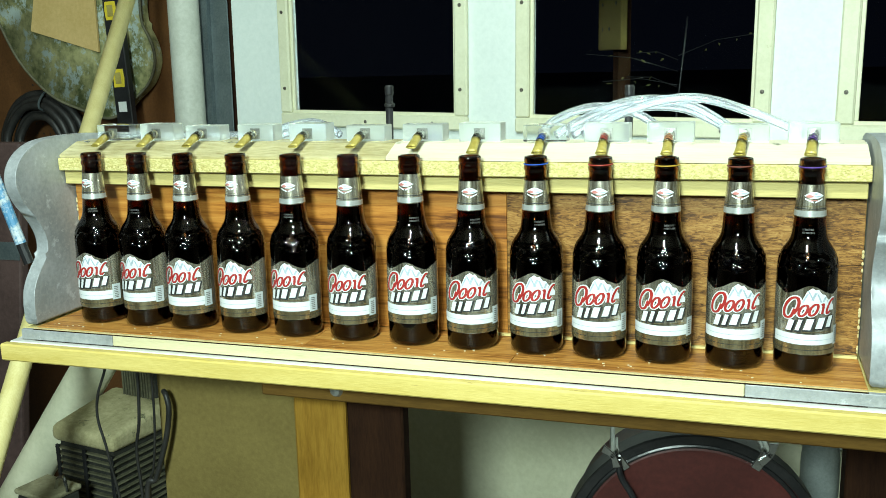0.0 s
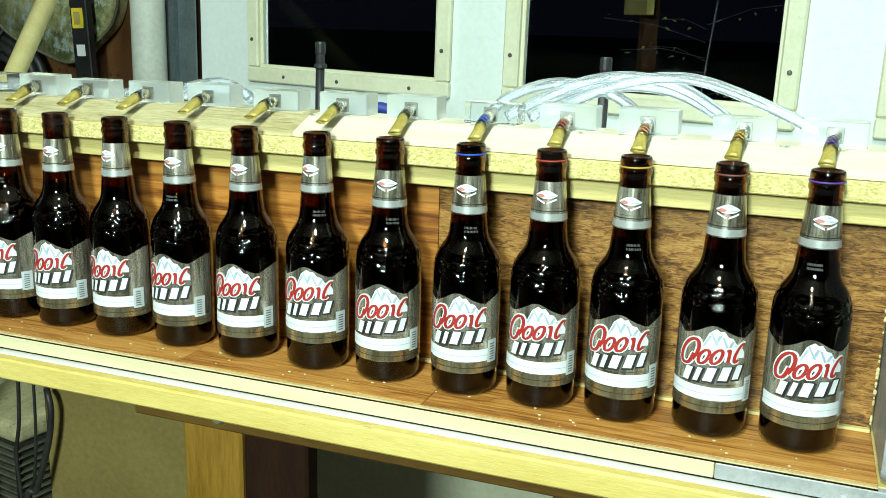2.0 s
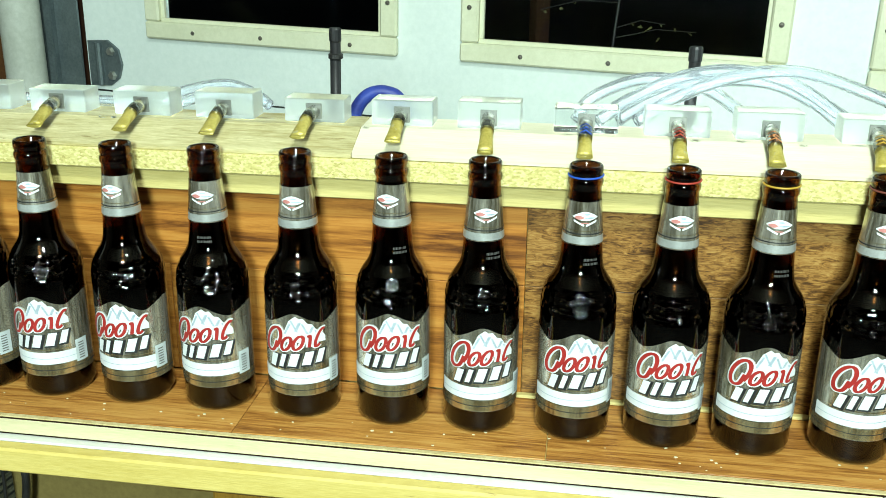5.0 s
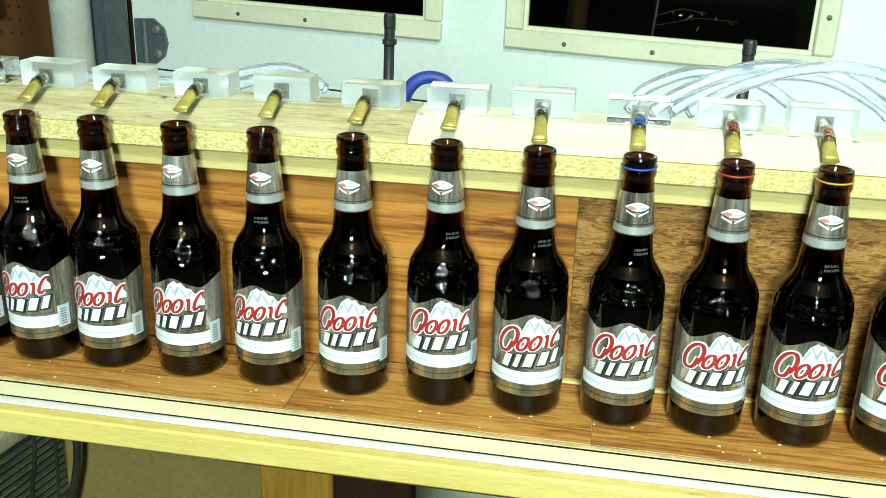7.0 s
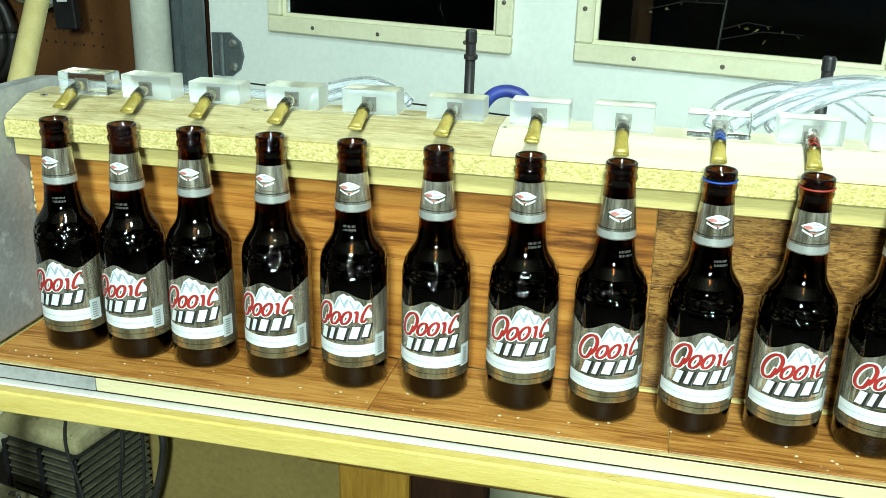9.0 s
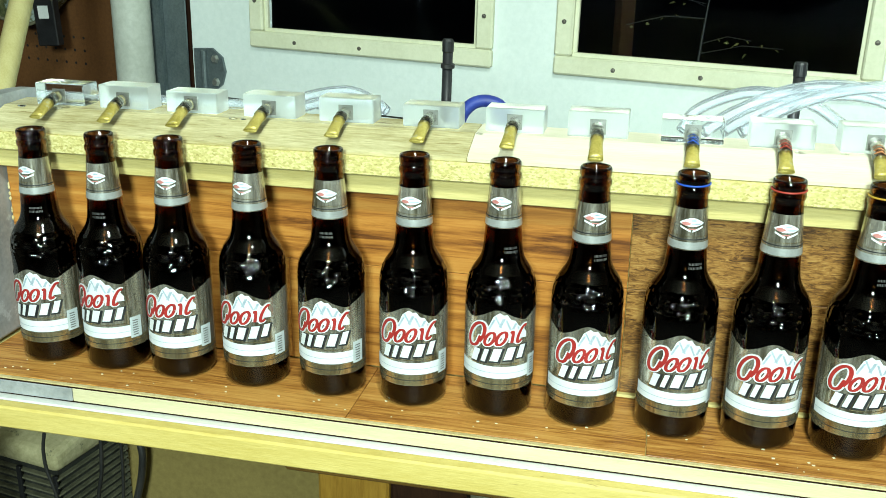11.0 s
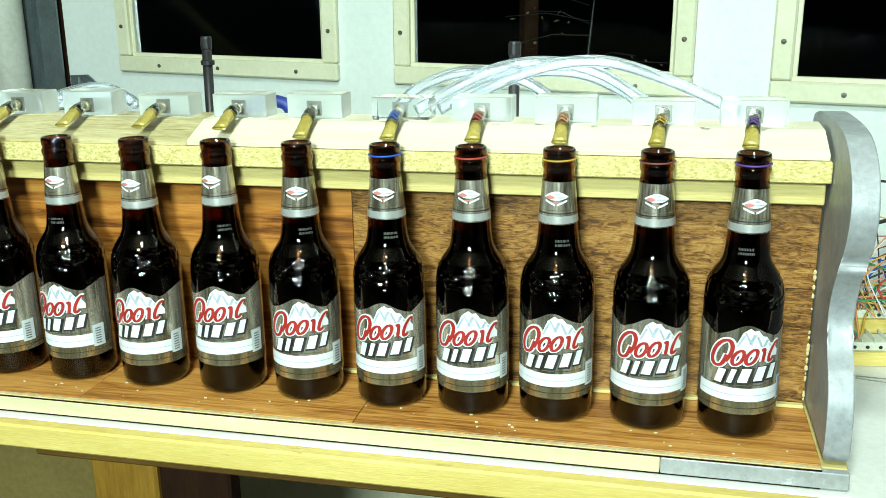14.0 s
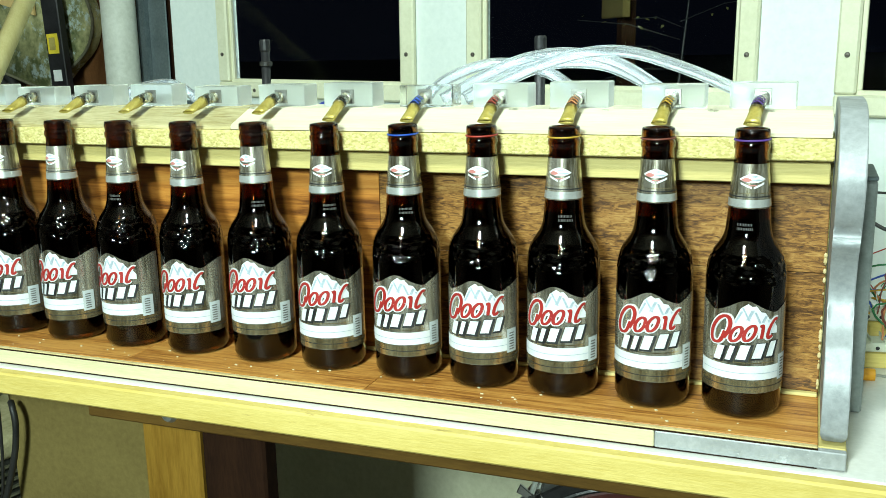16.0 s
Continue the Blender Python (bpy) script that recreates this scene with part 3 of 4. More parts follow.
# glue beads
bm = bmesh.new()
for k in range(26):
    x = random.uniform(RX0 + 0.02, RX1 - 0.02)
    bmesh.ops.create_icosphere(bm, subdivisions=2, radius=random.uniform(0.001, 0.003), matrix=Matrix.Translation((x, random.uniform(0.052, 0.060), 1.1690)) @ Matrix.Diagonal((1.6, 1, 0.4, 1)))
tagged(part("glue_bead", bm, ACRYLIC, rack, "clear glue spots", True), kind="stuff")

# ---- air nozzles ----
BX = [-0.4459, -0.3749, -0.3049, -0.2279, -0.1509, -0.0728, 0.0067, 0.0823, 0.1611, 0.2351, 0.3079, 0.3853, 0.4577]
NX = [-0.452, -0.382, -0.310, -0.230, -0.154, -0.073, 0.004, 0.078, 0.159, 0.233, 0.306, 0.388, 0.461]
MARK = {8: "blue", 9: "red", 10: "orange", 11: "yellow", 12: "purple"}


def nozzle_tip(a, b, drop):
    """A brass tube squeezed flat at its mouth."""
    a, b = Vector(a), Vector(b)
    d = (b - a).normalized()
    side = d.cross(Vector((0, 0, 1))).normalized()
    up = side.cross(d)
    bm = bmesh.new()
    rows = []
    n = 16
    for t, w, h in ((0, .0050, .0050), (0.12, .0052, .0052), (0.3, .0052, .0048), (0.55, .0056, .0036), (0.8, .0062, .0024), (1.0, .0066, .0018)):
        q = a.lerp(b, t) - Vector((0, 0, drop * t * t))
        rows.append([bm.verts.new(q + side * w * math.cos(2 * math.pi * k / n) + up * h * math.sin(2 * math.pi * k / n)) for k in range(n)])
    q = b - Vector((0, 0, drop)) - d * 0.004
    rows.append([bm.verts.new(q + side * .0058 * math.cos(2 * math.pi * k / n) + up * .0011 * math.sin(2 * math.pi * k / n)) for k in range(n)])
    for r, s in zip(rows, rows[1:]):
        for k in range(n):
            bm.faces.new((r[k], r[(k + 1) % n], s[(k + 1) % n], s[k]))
    bm.faces.new(rows[0])
    bm.faces.new(rows[-1])
    return bm


for i, (bx, nx) in enumerate(zip(BX, NX)):
    noz = tagged(empty("air_nozzle", pose(nx, 0.060, 1.1702)), "clear acrylic block with a squeezed brass air nozzle", "nozzle", "air nozzles on the rack")
    h = 0.0215 + 0.0015 * math.sin(i * 2.1)
    blk = box(-0.0265, 0.0265, 0.0, 0.026, 0.0, h, 0.0008)
    part("block", blk, ACRYLIC if i in (0, 8) else FROST, noz, "clear acrylic block").visible_shadow = False
    root, tip = Vector((0, -0.001, 0.0095)), Vector((bx - nx - 0.002, 0.013 - 0.060, 1.1680 - 1.1702 - (0.006 if i > 6 else 0)))
    mid = root.lerp(tip, 0.66 if i > 7 else 0.50) + Vector((0, 0, 0.0020))
    part("socket", box(-0.0070, 0.0070, -0.0014, -0.0004, 0.0030, 0.0165, 0.0003), ZINC, noz, "grey drilled socket")
    part("tube", sweep([root, root.lerp(mid, 0.5) + Vector((0, 0, 0.0012)), mid], 0.0056, 14, inner=0.0040), NOZZLE_CLEAR, noz, "clear tube", True)
    part("tip", nozzle_tip(root.lerp(mid, 0.86), tip, 0.001), BRASS, noz, "dull brass tip", True)
    if i in MARK:
        bm = bmesh.new()
        for k in range(3):
            t = 0.45 + 0.16 * k
            q = root.lerp(mid, t)
            sweep([q + Vector((-0.0045, -0.001, 0.0035)), q + Vector((0.0, -0.002, 0.0062)), q + Vector((0.0045, -0.003, 0.0030))], 0.0007, 6, bm)
        part("ink_mark", bm, BAND[MARK[i]], noz, "coloured ink marks")


# ---- the bottles ----
BR = 0.0310


def on_body(s, z, lift):
    return ((BR + lift) * math.sin(s / BR), -(BR + lift) * math.cos(s / BR), z)


def columns(cols, lift):
    """A patch on the bottle's round side from (arc, low, high) columns."""
    bm = bmesh.new()
    rows = [(bm.verts.new(on_body(s, a, lift)), bm.verts.new(on_body(s, b, lift))) for s, a, b in cols]
    for (a, b), (c, d) in zip(rows, rows[1:]):
        bm.faces.new((a, c, d, b))
    return bm


def band(s0, s1, z0, z1, lift, n=40):
    return columns([(s0 + (s1 - s0) * k / n, z0, z1) for k in range(n + 1)], lift)


def bar(bm, s, z, w, h, slant, lift):
    """A slanted upright bar."""
    q = [(-w, -h), (w, -h), (w, h), (-w, h)]
    bm.faces.new([bm.verts.new(on_body(s + x + slant * y, z + y + 0.12 * s, lift)) for x, y in q])


OUTER = [(0, 0.004), (0.019, 0.0012), (0.0256, 0.0), (0.0287, 0.0022), (BR, 0.0075), (BR, 0.113), (0.0307, 0.1185), (0.0298, 0.1235), (0.0282, 0.1285), (0.0259, 0.1330), (0.0232, 0.1370), (0.0206, 0.1410), (0.0187, 0.1450),
         (0.0176, 0.1495), (0.0170, 0.1550), (0.0165, 0.1615), (0.0160, 0.168), (0.0150, 0.180), (0.0138, 0.196), (0.0130, 0.208), (0.0128, 0.2125), (0.0137, 0.2138), (0.0139, 0.2160), (0.0137, 0.2182), (0.0128, 0.2193), (0.0127, 0.2210),
         (0.0133, 0.2222), (0.0134, 0.2255), (0.0131, 0.2280), (0.0122, 0.2290), (0.0108, 0.2288)]
INNER = [(0.0100, 0.2275), (0.0098, 0.210), (0.0112, 0.190), (0.0132, 0.167), (0.0152, 0.151), (0.0186, 0.1425), (0.0238, 0.1325), (0.0270, 0.122), (0.0282, 0.112), (0.0282, 0.013), (0.025, 0.008), (0.018, 0.0065), (0, 0.009)]


FILL = [(0, 0.0080), (0.0188, 0.0055), (0.0258, 0.0072), (0.0290, 0.0128), (0.0290, 0.112), (0.0277, 0.122), (0.0245, 0.1327), (0.0193, 0.1428), (0.0159, 0.1512), (0.0148, 0.1575), (0, 0.1572)]


def label_top(s):
    q = s / BR
    return 0.0895 + 0.0088 * math.exp(-(q / 0.42) ** 2) + 0.0065 * max(0.0, min(1.0, (abs(q) - 0.85) / 0.6)) - 0.0012 * math.exp(-((abs(q) - 0.8) / 0.2) ** 2)


def make_bottle():
    b = empty("beer_bottle")
    part("glass", lathe(OUTER + INNER, 48), AMBER, b, smooth=True)
    part("beer", lathe(FILL, 40), BEER, b, "dark liquid fill", True)
    S = 1.70 * BR
    lab = part("body_label", columns([(-S + 2 * S * k / 64, 0.0228, label_top(-S + 2 * S * k / 64)) for k in range(65)], 0.0003), LABEL, b, "silver-bronze foil label", True)
    part("gold_band", band(-S, S, 0.0233, 0.0330, 0.0005), LABEL_GOLD, lab, smooth=True)
    part("gold_line", band(-S, S, 0.0280, 0.0285, 0.0007), LABEL_INK, lab, smooth=True)
    part("white_band", band(-1.32 * BR, 1.20 * BR, 0.0340, 0.0455, 0.0006), LABEL_WHITE, lab, smooth=True)
    part("print_line", band(-1.25 * BR, 1.15 * BR, 0.0392, 0.0397, 0.0008), LABEL_ICE, lab, smooth=True)
    part("print_line", band(-0.95 * BR, 0.85 * BR, 0.0476, 0.0484, 0.0006), LABEL_GOLD, lab, smooth=True)
    # code patch
    code = part("code_patch", band(0.98 * BR, 1.36 * BR, 0.0318, 0.0530, 0.0009, 6), LABEL_PALE, lab, "white printed code patch")
    bm = bmesh.new()
    for k in range(7):
        z = 0.0342 + 0.0024 * k
        bm.faces.new([bm.verts.new(on_body(s, zz, 0.0011)) for s, zz in ((1.06 * BR, z), (1.15 * BR, z), (1.24 * BR, z), (1.24 * BR, z + 0.0010), (1.15 * BR, z + 0.0010), (1.06 * BR, z + 0.0010))])
    part("code_lines", bm, STAMP, code)
    # snowy mountain
    peak = [(-0.42, 0.0), (-0.30, 0.25), (-0.22, 0.50), (-0.12, 0.82), (-0.02, 0.93), (0.06, 1.0), (0.16, 0.90), (0.26, 0.92), (0.38, 0.70), (0.50, 0.66), (0.62, 0.42), (0.74, 0.38), (0.88, 0.10)]
    part("mountain", columns([(q * BR, 0.0730 - 0.002 * abs(q), 0.0738 + 0.0222 * h) for q, h in peak], 0.0006), LABEL_WHITE, lab, smooth=True)
    for q, z, w, h, sl in ((-0.16, 0.0850, 0.0009, 0.0050, 0.5), (0.02, 0.0875, 0.0008, 0.0052, -0.5), (0.12, 0.0870, 0.0013, 0.0040, 0.45), (0.30, 0.0850, 0.0009, 0.0045, -0.45), (0.46, 0.0825, 0.0012, 0.0036, 0.5), (0.62, 0.0800, 0.0008, 0.0028, -0.4)):
        bm = bmesh.new()
        bar(bm, q * BR, z - 0.12 * q * BR, w, h, sl, 0.0008)
        part("rock_shade", bm, LABEL_ICE, lab)
    # red slanted open rings and waves over white, then plain white slanted bars over dark ones
    def ribbon(pts, w, lift):
        """A stroke of even width laid on the bottle's side."""
        bm = bmesh.new()
        run = spline([(x, y, 0) for x, y in pts], 6)
        rows = []
        for i, q in enumerate(run):
            d = (run[min(i + 1, len(run) - 1)] - run[max(i - 1, 0)]).normalized()
            n = Vector((-d.y, d.x, 0)) * w * (0.75 + 0.35 * abs(d.y))
            rows.append([bm.verts.new(on_body(v.x, v.y + 0.12 * v.x, lift)) for v in (q + n, q - n)])
        for (c, d), (e, f) in zip(rows, rows[1:]):
            bm.faces.new((c, d, f, e))
        return bm

    def loop(q, z, a, c, sl, a0, a1, n=11):
        return [(q * BR + a * math.cos(t) + sl * c * math.sin(t), z + c * math.sin(t)) for t in [radians(a0 + (a1 - a0) * k / (n - 1)) for k in range(n)]]
    strokes = [(loop(-0.60, 0.0760, 0.0070, 0.0108, 0.34, -40, 300) + [(-0.60 * BR + 0.0040, 0.0745)], 0.0015), (loop(-0.20, 0.0722, 0.0038, 0.0058, 0.34, 0, 360), 0.0013), (loop(0.12, 0.0722, 0.0038, 0.0058, 0.34, 0, 360), 0.0013),
               ([(0.36 * BR, 0.0765), (0.43 * BR, 0.0770), (0.43 * BR, 0.0730), (0.40 * BR, 0.0668)], 0.0013), (loop(0.70, 0.0735, 0.0030, 0.0072, 0.42, 60, 310, 8), 0.0013)]
    for k, (pts, w) in enumerate(strokes):
        part("white_halo", ribbon(pts, w + 0.0013, 0.0009 + 0.00005 * k), LABEL_WHITE, lab)
        part("red_stroke", ribbon(pts, w, 0.0014 + 0.00003 * k), LABEL_RED, lab)
    for q, w in ((-0.62, 0.0030), (-0.33, 0.0020), (-0.02, 0.0036), (0.36, 0.0036), (0.70, 0.0028)):
        bm = bmesh.new()
        bar(bm, q * BR + 0.0008, 0.0559, w + 0.0013, 0.0070, 0.30, 0.0009)
        part("dark_bar", bm, LABEL_INK, lab)
        bm = bmesh.new()
        bar(bm, q * BR, 0.0567, w, 0.0060, 0.30, 0.0012)
        part("white_bar", bm, LABEL_WHITE, lab)

    # neck label: a cone that follows the neck
    def neck(z0, z1, q, lift, n=32, q0=None):
        bm = bmesh.new()
        rad = lambda z: 0.0162 + (z - 0.167) * (0.0138 - 0.0162) / (0.196 - 0.167) + lift
        lo = -q if q0 is None else q0
        rows = [[bm.verts.new((rad(z) * math.sin(a), -rad(z) * math.cos(a), z)) for z in (z0, z1)] for a in [lo + (q - lo) * k / n for k in range(n + 1)]]
        for (a, c), (d, e) in zip(rows, rows[1:]):
            bm.faces.new((a, d, e, c))
        return bm

    def strip(cols, lift):
        """A patch on the neck from (angle, low, high) columns."""
        bm = bmesh.new()
        rad = lambda z: 0.0162 + (z - 0.167) * (0.0138 - 0.0162) / (0.196 - 0.167) + lift
        rows = [[bm.verts.new((rad(z) * math.sin(a), -rad(z) * math.cos(a), z)) for z in (z0, z1)] for a, z0, z1 in cols]
        for (a, c), (d, e) in zip(rows, rows[1:]):
            bm.faces.new((a, d, e, c))
        return bm

    def badge(rx, rz, z, lift, n=16, dq=0.0, low=1.0):
        us = [-1 + 2 * k / n for k in range(n + 1)]
        return strip([(dq + u * rx / 0.0147, z - rz * low * (1.02 - abs(u) ** 2.2), z + rz * (1.02 - abs(u) ** 1.6)) for u in us], lift)
    nl = part("neck_label", neck(0.1680, 0.2025, 1.9, 0.0003), LABEL, b, "silver-bronze foil neck label", True)
    part("silver_band", neck(0.1690, 0.1750, 1.9, 0.0005), LABEL_SILVER, nl, smooth=True)
    part("print_line", neck(0.1768, 0.1776, 1.9, 0.0005), LABEL_INK, nl, smooth=True)
    part("print_line", neck(0.1795, 0.1800, 1.9, 0.0005), LABEL_GOLD, nl, smooth=True)
    part("badge", badge(0.0104, 0.0043, 0.1908, 0.0005, low=0.65), LABEL_WHITE, nl)
    part("badge_red", badge(0.0040, 0.0016, 0.1904, 0.0007, dq=-0.32), LABEL_PINK, nl)
    part("badge_blue", badge(0.0046, 0.0006, 0.1902, 0.0007, dq=0.24), LABEL_ICE, nl)
    part("badge_blue", badge(0.0026, 0.0007, 0.1930, 0.0007, dq=0.08), LABEL_ICE, nl)
    for side in (-1, 1):
        part("badge_ribbon", strip([(side * a, 0.1830 + 0.0062 * a, 0.1846 + 0.0062 * a) for a in (0.05, 0.2, 0.35, 0.5, 0.62)], 0.0005), LABEL_WHITE, nl)
    part("badge_line", neck(0.1856, 0.1864, 0.20, 0.0006, 8, -0.20), LABEL_PINK, nl)
    # dull printed date stamp on the neck
    bm = bmesh.new()
    random.seed(7)
    for row in range(2):
        q = -0.05
        while q < 0.62:
            w = random.uniform(0.025, 0.055)
            z = 0.1545 - row * 0.0034
            low, top = (0.01785 - (zz - 0.1495) * 0.10 for zz in (z, z + 0.0020))
            bm.faces.new([bm.verts.new((r * math.sin(a), -r * math.cos(a), zz)) for a, zz, r in ((q, z, low), (q + w, z, low), (q + w, z + 0.0020, top), (q, z + 0.0020, top))])
            q += w + 0.035
    tagged(part("date_stamp", bm, STAMP, b, "faint grey printed stamp"), kind="stuff")
    return tagged(b, "brown glass longneck beer bottle with silver and red label", "bottle", "row of beer bottles on the rack")


first = make_bottle()
LIFT = [0.0, 0.001, -0.001, 0.0, 0.001, 0.0, 0.006, -0.001, 0.0, 0.0, 0.0, 0.001, 0.0]
NECK = [0.0, 0.0, 0.0, 0.001, 0.0, -0.001, 0.006, -0.003, -0.001, 0.0, 0.001, 0.002, 0.0]
TURNED = [2, -3, 4, 0, -2, 3, 5, 8, 4, 2, 0, 1, 5]
STAMPED = {0: 4, 1: -6, 4: -8, 6: 12, 7: 10, 8: 6, 10: 2, 12: -28}
RING = {8: "blue", 9: "red", 10: "yellow", 11: "maroon", 12: "purple"}
for i, x in enumerate(BX):
    m = pose(x, 0.0, SHELFZ + 0.0003, 0, 0, TURNED[i])
    if i == 0:
        ob = first
        ob.matrix_basis = m
    else:
        ob = copy_thing(first, m)
    for c in list(ob.children):
        if c.name.startswith("date_stamp"):
            if i in STAMPED:
                c.rotation_euler.z = radians(STAMPED[i])
            else:
                bpy.data.objects.remove(c)
                continue
        if c.name.startswith("body_label"):
            c.location.z = LIFT[i]
        if c.name.startswith("neck_label"):
            c.location.z = NECK[i] * 0.8
            k = 1 - NECK[i] * 0.8 * 0.083 / 0.0153
            c.scale = (k, k, 1)
            c.rotation_euler.z = radians((-8, 6, 3, -5, 8, -3, -10, 4, 2, 0, -2, 3, 5)[i])
    if i in RING:
        part("colour_band", ring(0.0135, 0.0008, 0.2205, 36, 6, 0.0004), BAND[RING[i]], ob, RING[i] + " rubber band", True)
        ob["label"] = "brown glass longneck beer bottle with a " + RING[i] + " band"

# ---- hoses, rods and tape behind the nozzles ----
def hose(points, r=0.0055, per=10):
    h = part("clear_hose", sweep(spline(points, per), r, 14, inner=r * 0.68), VINYL, None, smooth=True)
    h.visible_shadow = False
    return tagged(h, "clear vinyl air hose arching behind the rack", "hose", "clear air hoses")


hose([(0.150, 0.090, 1.176), (0.162, 0.100, 1.192), (0.195, 0.110, 1.206), (0.225, 0.116, 1.208), (0.262, 0.120, 1.199), (0.290, 0.118, 1.182)])
hose([(0.168, 0.088, 1.176), (0.196, 0.100, 1.193), (0.240, 0.110, 1.212), (0.285, 0.116, 1.217), (0.330, 0.118, 1.207), (0.376, 0.112, 1.180)])
hose([(0.200, 0.088, 1.176), (0.235, 0.100, 1.196), (0.285, 0.108, 1.214), (0.335, 0.110, 1.218), (0.390, 0.104, 1.203), (0.452, 0.088, 1.178)])
hose([(0.186, 0.096, 1.175), (0.216, 0.108, 1.192), (0.262, 0.118, 1.207), (0.312, 0.124, 1.206), (0.352, 0.122, 1.190), (0.372, 0.116, 1.176)])
hose([(-0.222, 0.092, 1.176), (-0.205, 0.100, 1.186), (-0.170, 0.106, 1.192), (-0.145, 0.104, 1.186), (-0.125, 0.096, 1.176)], 0.0050)
hose([(-0.210, 0.094, 1.175), (-0.175, 0.108, 1.184), (-0.142, 0.110, 1.181), (-0.128, 0.104, 1.175)], 0.0050)
hose([(-0.495, 0.0905, 1.1755), (-0.40, 0.0905, 1.1755), (-0.31, 0.0905, 1.1755), (-0.24, 0.0905, 1.1755)], 0.0050)


def rod(x, y, top, lean):
    r = empty("black_rod", pose(x, y, 0.912))
    h = top - 0.912
    part("shaft", sweep([(lean * -0.3, 0, 0), (0, 0, h - 0.012)], 0.0052, 12), BLACKP, r, smooth=True)
    part("cap", lathe([(0, h), (0.0050, h), (0.0060, h - 0.002), (0.0060, h - 0.012), (0.0050, h - 0.014), (0.0050, h - 0.020), (0, h - 0.020)], 14), BLACKP, r)
    part("collar", lathe([(0.0052, h - 0.024), (0.0072, h - 0.025), (0.0072, h - 0.029), (0.0052, h - 0.030)], 14), RUBBER, r)
    return tagged(r, "thin black rod standing behind the rack", "rod", "black rods")


rod(-0.084, 0.178, 1.237, 0.02)
rod(0.250, 0.136, 1.234, 0.02)
tape = empty("blue_strap", pose(-0.066, 0.300, TOPZ, 0, 0, 6))
part("strip", sweep(spline([(-0.040, 0, 0.004), (-0.036, 0, 0.12), (-0.032, 0, 0.205), (-0.018, 0.001, 0.236), (0.006, 0.001, 0.242), (0.024, 0, 0.225), (0.034, 0, 0.15), (0.040, 0, 0.004)], 8), 0.0075, 10), BLUETAPE, tape, smooth=True)
part("plug", box(-0.046, -0.032, -0.012, -0.002, 0.190, 0.202, 0.001), YELLOWP, tape, "yellow plug")
tagged(tape, "tall loop of blue strap with a yellow plug", "strap")

# ---- left of the bench: things on the hardboard wall ----
pipe = tagged(part("grey_pipe", sweep([(-0.809, -0.060, -1.14), (-0.818, -0.058, 1.05)], 0.034, 24, inner=0.031), TUBEGREY, None, smooth=True), "grey cardboard tube leaning upright beside the door track", "pipe")
pipe.matrix_world = DOOR

bag_outline = [(-1.402, 1.623), (-1.394, 1.421), (-1.381, 1.369), (-1.339, 1.290), (-1.282, 1.228), (-1.236, 1.196), (-1.182, 1.175), (-1.104, 1.150), (-1.060, 1.159), (-1.016, 1.194), (-0.970, 1.233), (-0.949, 1.283), (-0.956, 1.328), (-0.975, 1.368), (-0.978, 1.407), (-0.976, 1.452), (-0.980, 1.623)]
bag = part("camouflage_bag", slab([(p.x, p.y) for p in spline([(a, b, 0) for a, b in bag_outline], 4)], 0.902, 0.932, "xz", 0.006, 3), CAMO, None, smooth=True)
part("piping", sweep(spline([(a, 0.901, b) for a, b in bag_outline], 4), 0.0035, 8), OLIVE, bag, "dark stitched rim", True)
tagged(bag, "green and grey camouflage canvas bag hanging on the wall", "bag")
card = part("cardboard_sheet", slab([(-1.226, 1.623), (-1.287, 1.362), (-1.097, 1.307), (-1.093, 1.623)], 0.891, 0.897, "xz"), CARDBOARD, None)
tagged(card, "plain tan cardboard sheet against the camouflage bag", "cardboard")

level = empty("spirit_level", pose(-1.019, 0.864, 1.115, 0, -2.6, 0))
part("body", box(-0.022, 0.022, 0, 0.020, 0.0, 0.60, 0.002), BLACKP, level)
for z in (0.1095, 0.285, 0.47):
    part("bezel", slab([(-0.014, z - 0.021), (0.014, z - 0.021), (0.016, z), (0.014, z + 0.021), (-0.014, z + 0.021), (-0.016, z)], -0.003, -0.0005, "xz", 0.0005), YELLOWP if z > 0.11 else WHITEP, level) if z > 0.11 else part("sticker", box(-0.011, 0.011, -0.0010, -0.0004, z - 0.058, z - 0.034), WHITEP, level)
    if z > 0.11:
        part("vial", box(-0.008, 0.008, -0.0042, -0.0032, z - 0.013, z + 0.013, 0.0004), VIAL, level)
    else:
        part("bezel", slab([(-0.015, z + 0.000), (0.013, z), (0.015, z + 0.021), (0.013, z + 0.042), (-0.015, z + 0.042)], -0.003, -0.0005, "xz", 0.0005), YELLOWP, level)
        part("vial", box(-0.009, 0.007, -0.0042, -0.0032, z + 0.008, z + 0.034, 0.0004), VIAL, level)
tagged(level, "black spirit level with yellow rimmed vials", "spirit level")

LOW, HIGH = Vector((-0.668, 0.05, 0.790)), Vector((-0.866, 0.70, 1.414))
pole = part("wooden_pole", sweep([LOW.lerp(HIGH, -0.790 / (HIGH.z - 0.790)), LOW.lerp(HIGH, 1.35)], 0.0165, 18), POLEWOOD, None, smooth=True)
tagged(pole, "plain pale wooden pole leaning past the bench end", "pole")

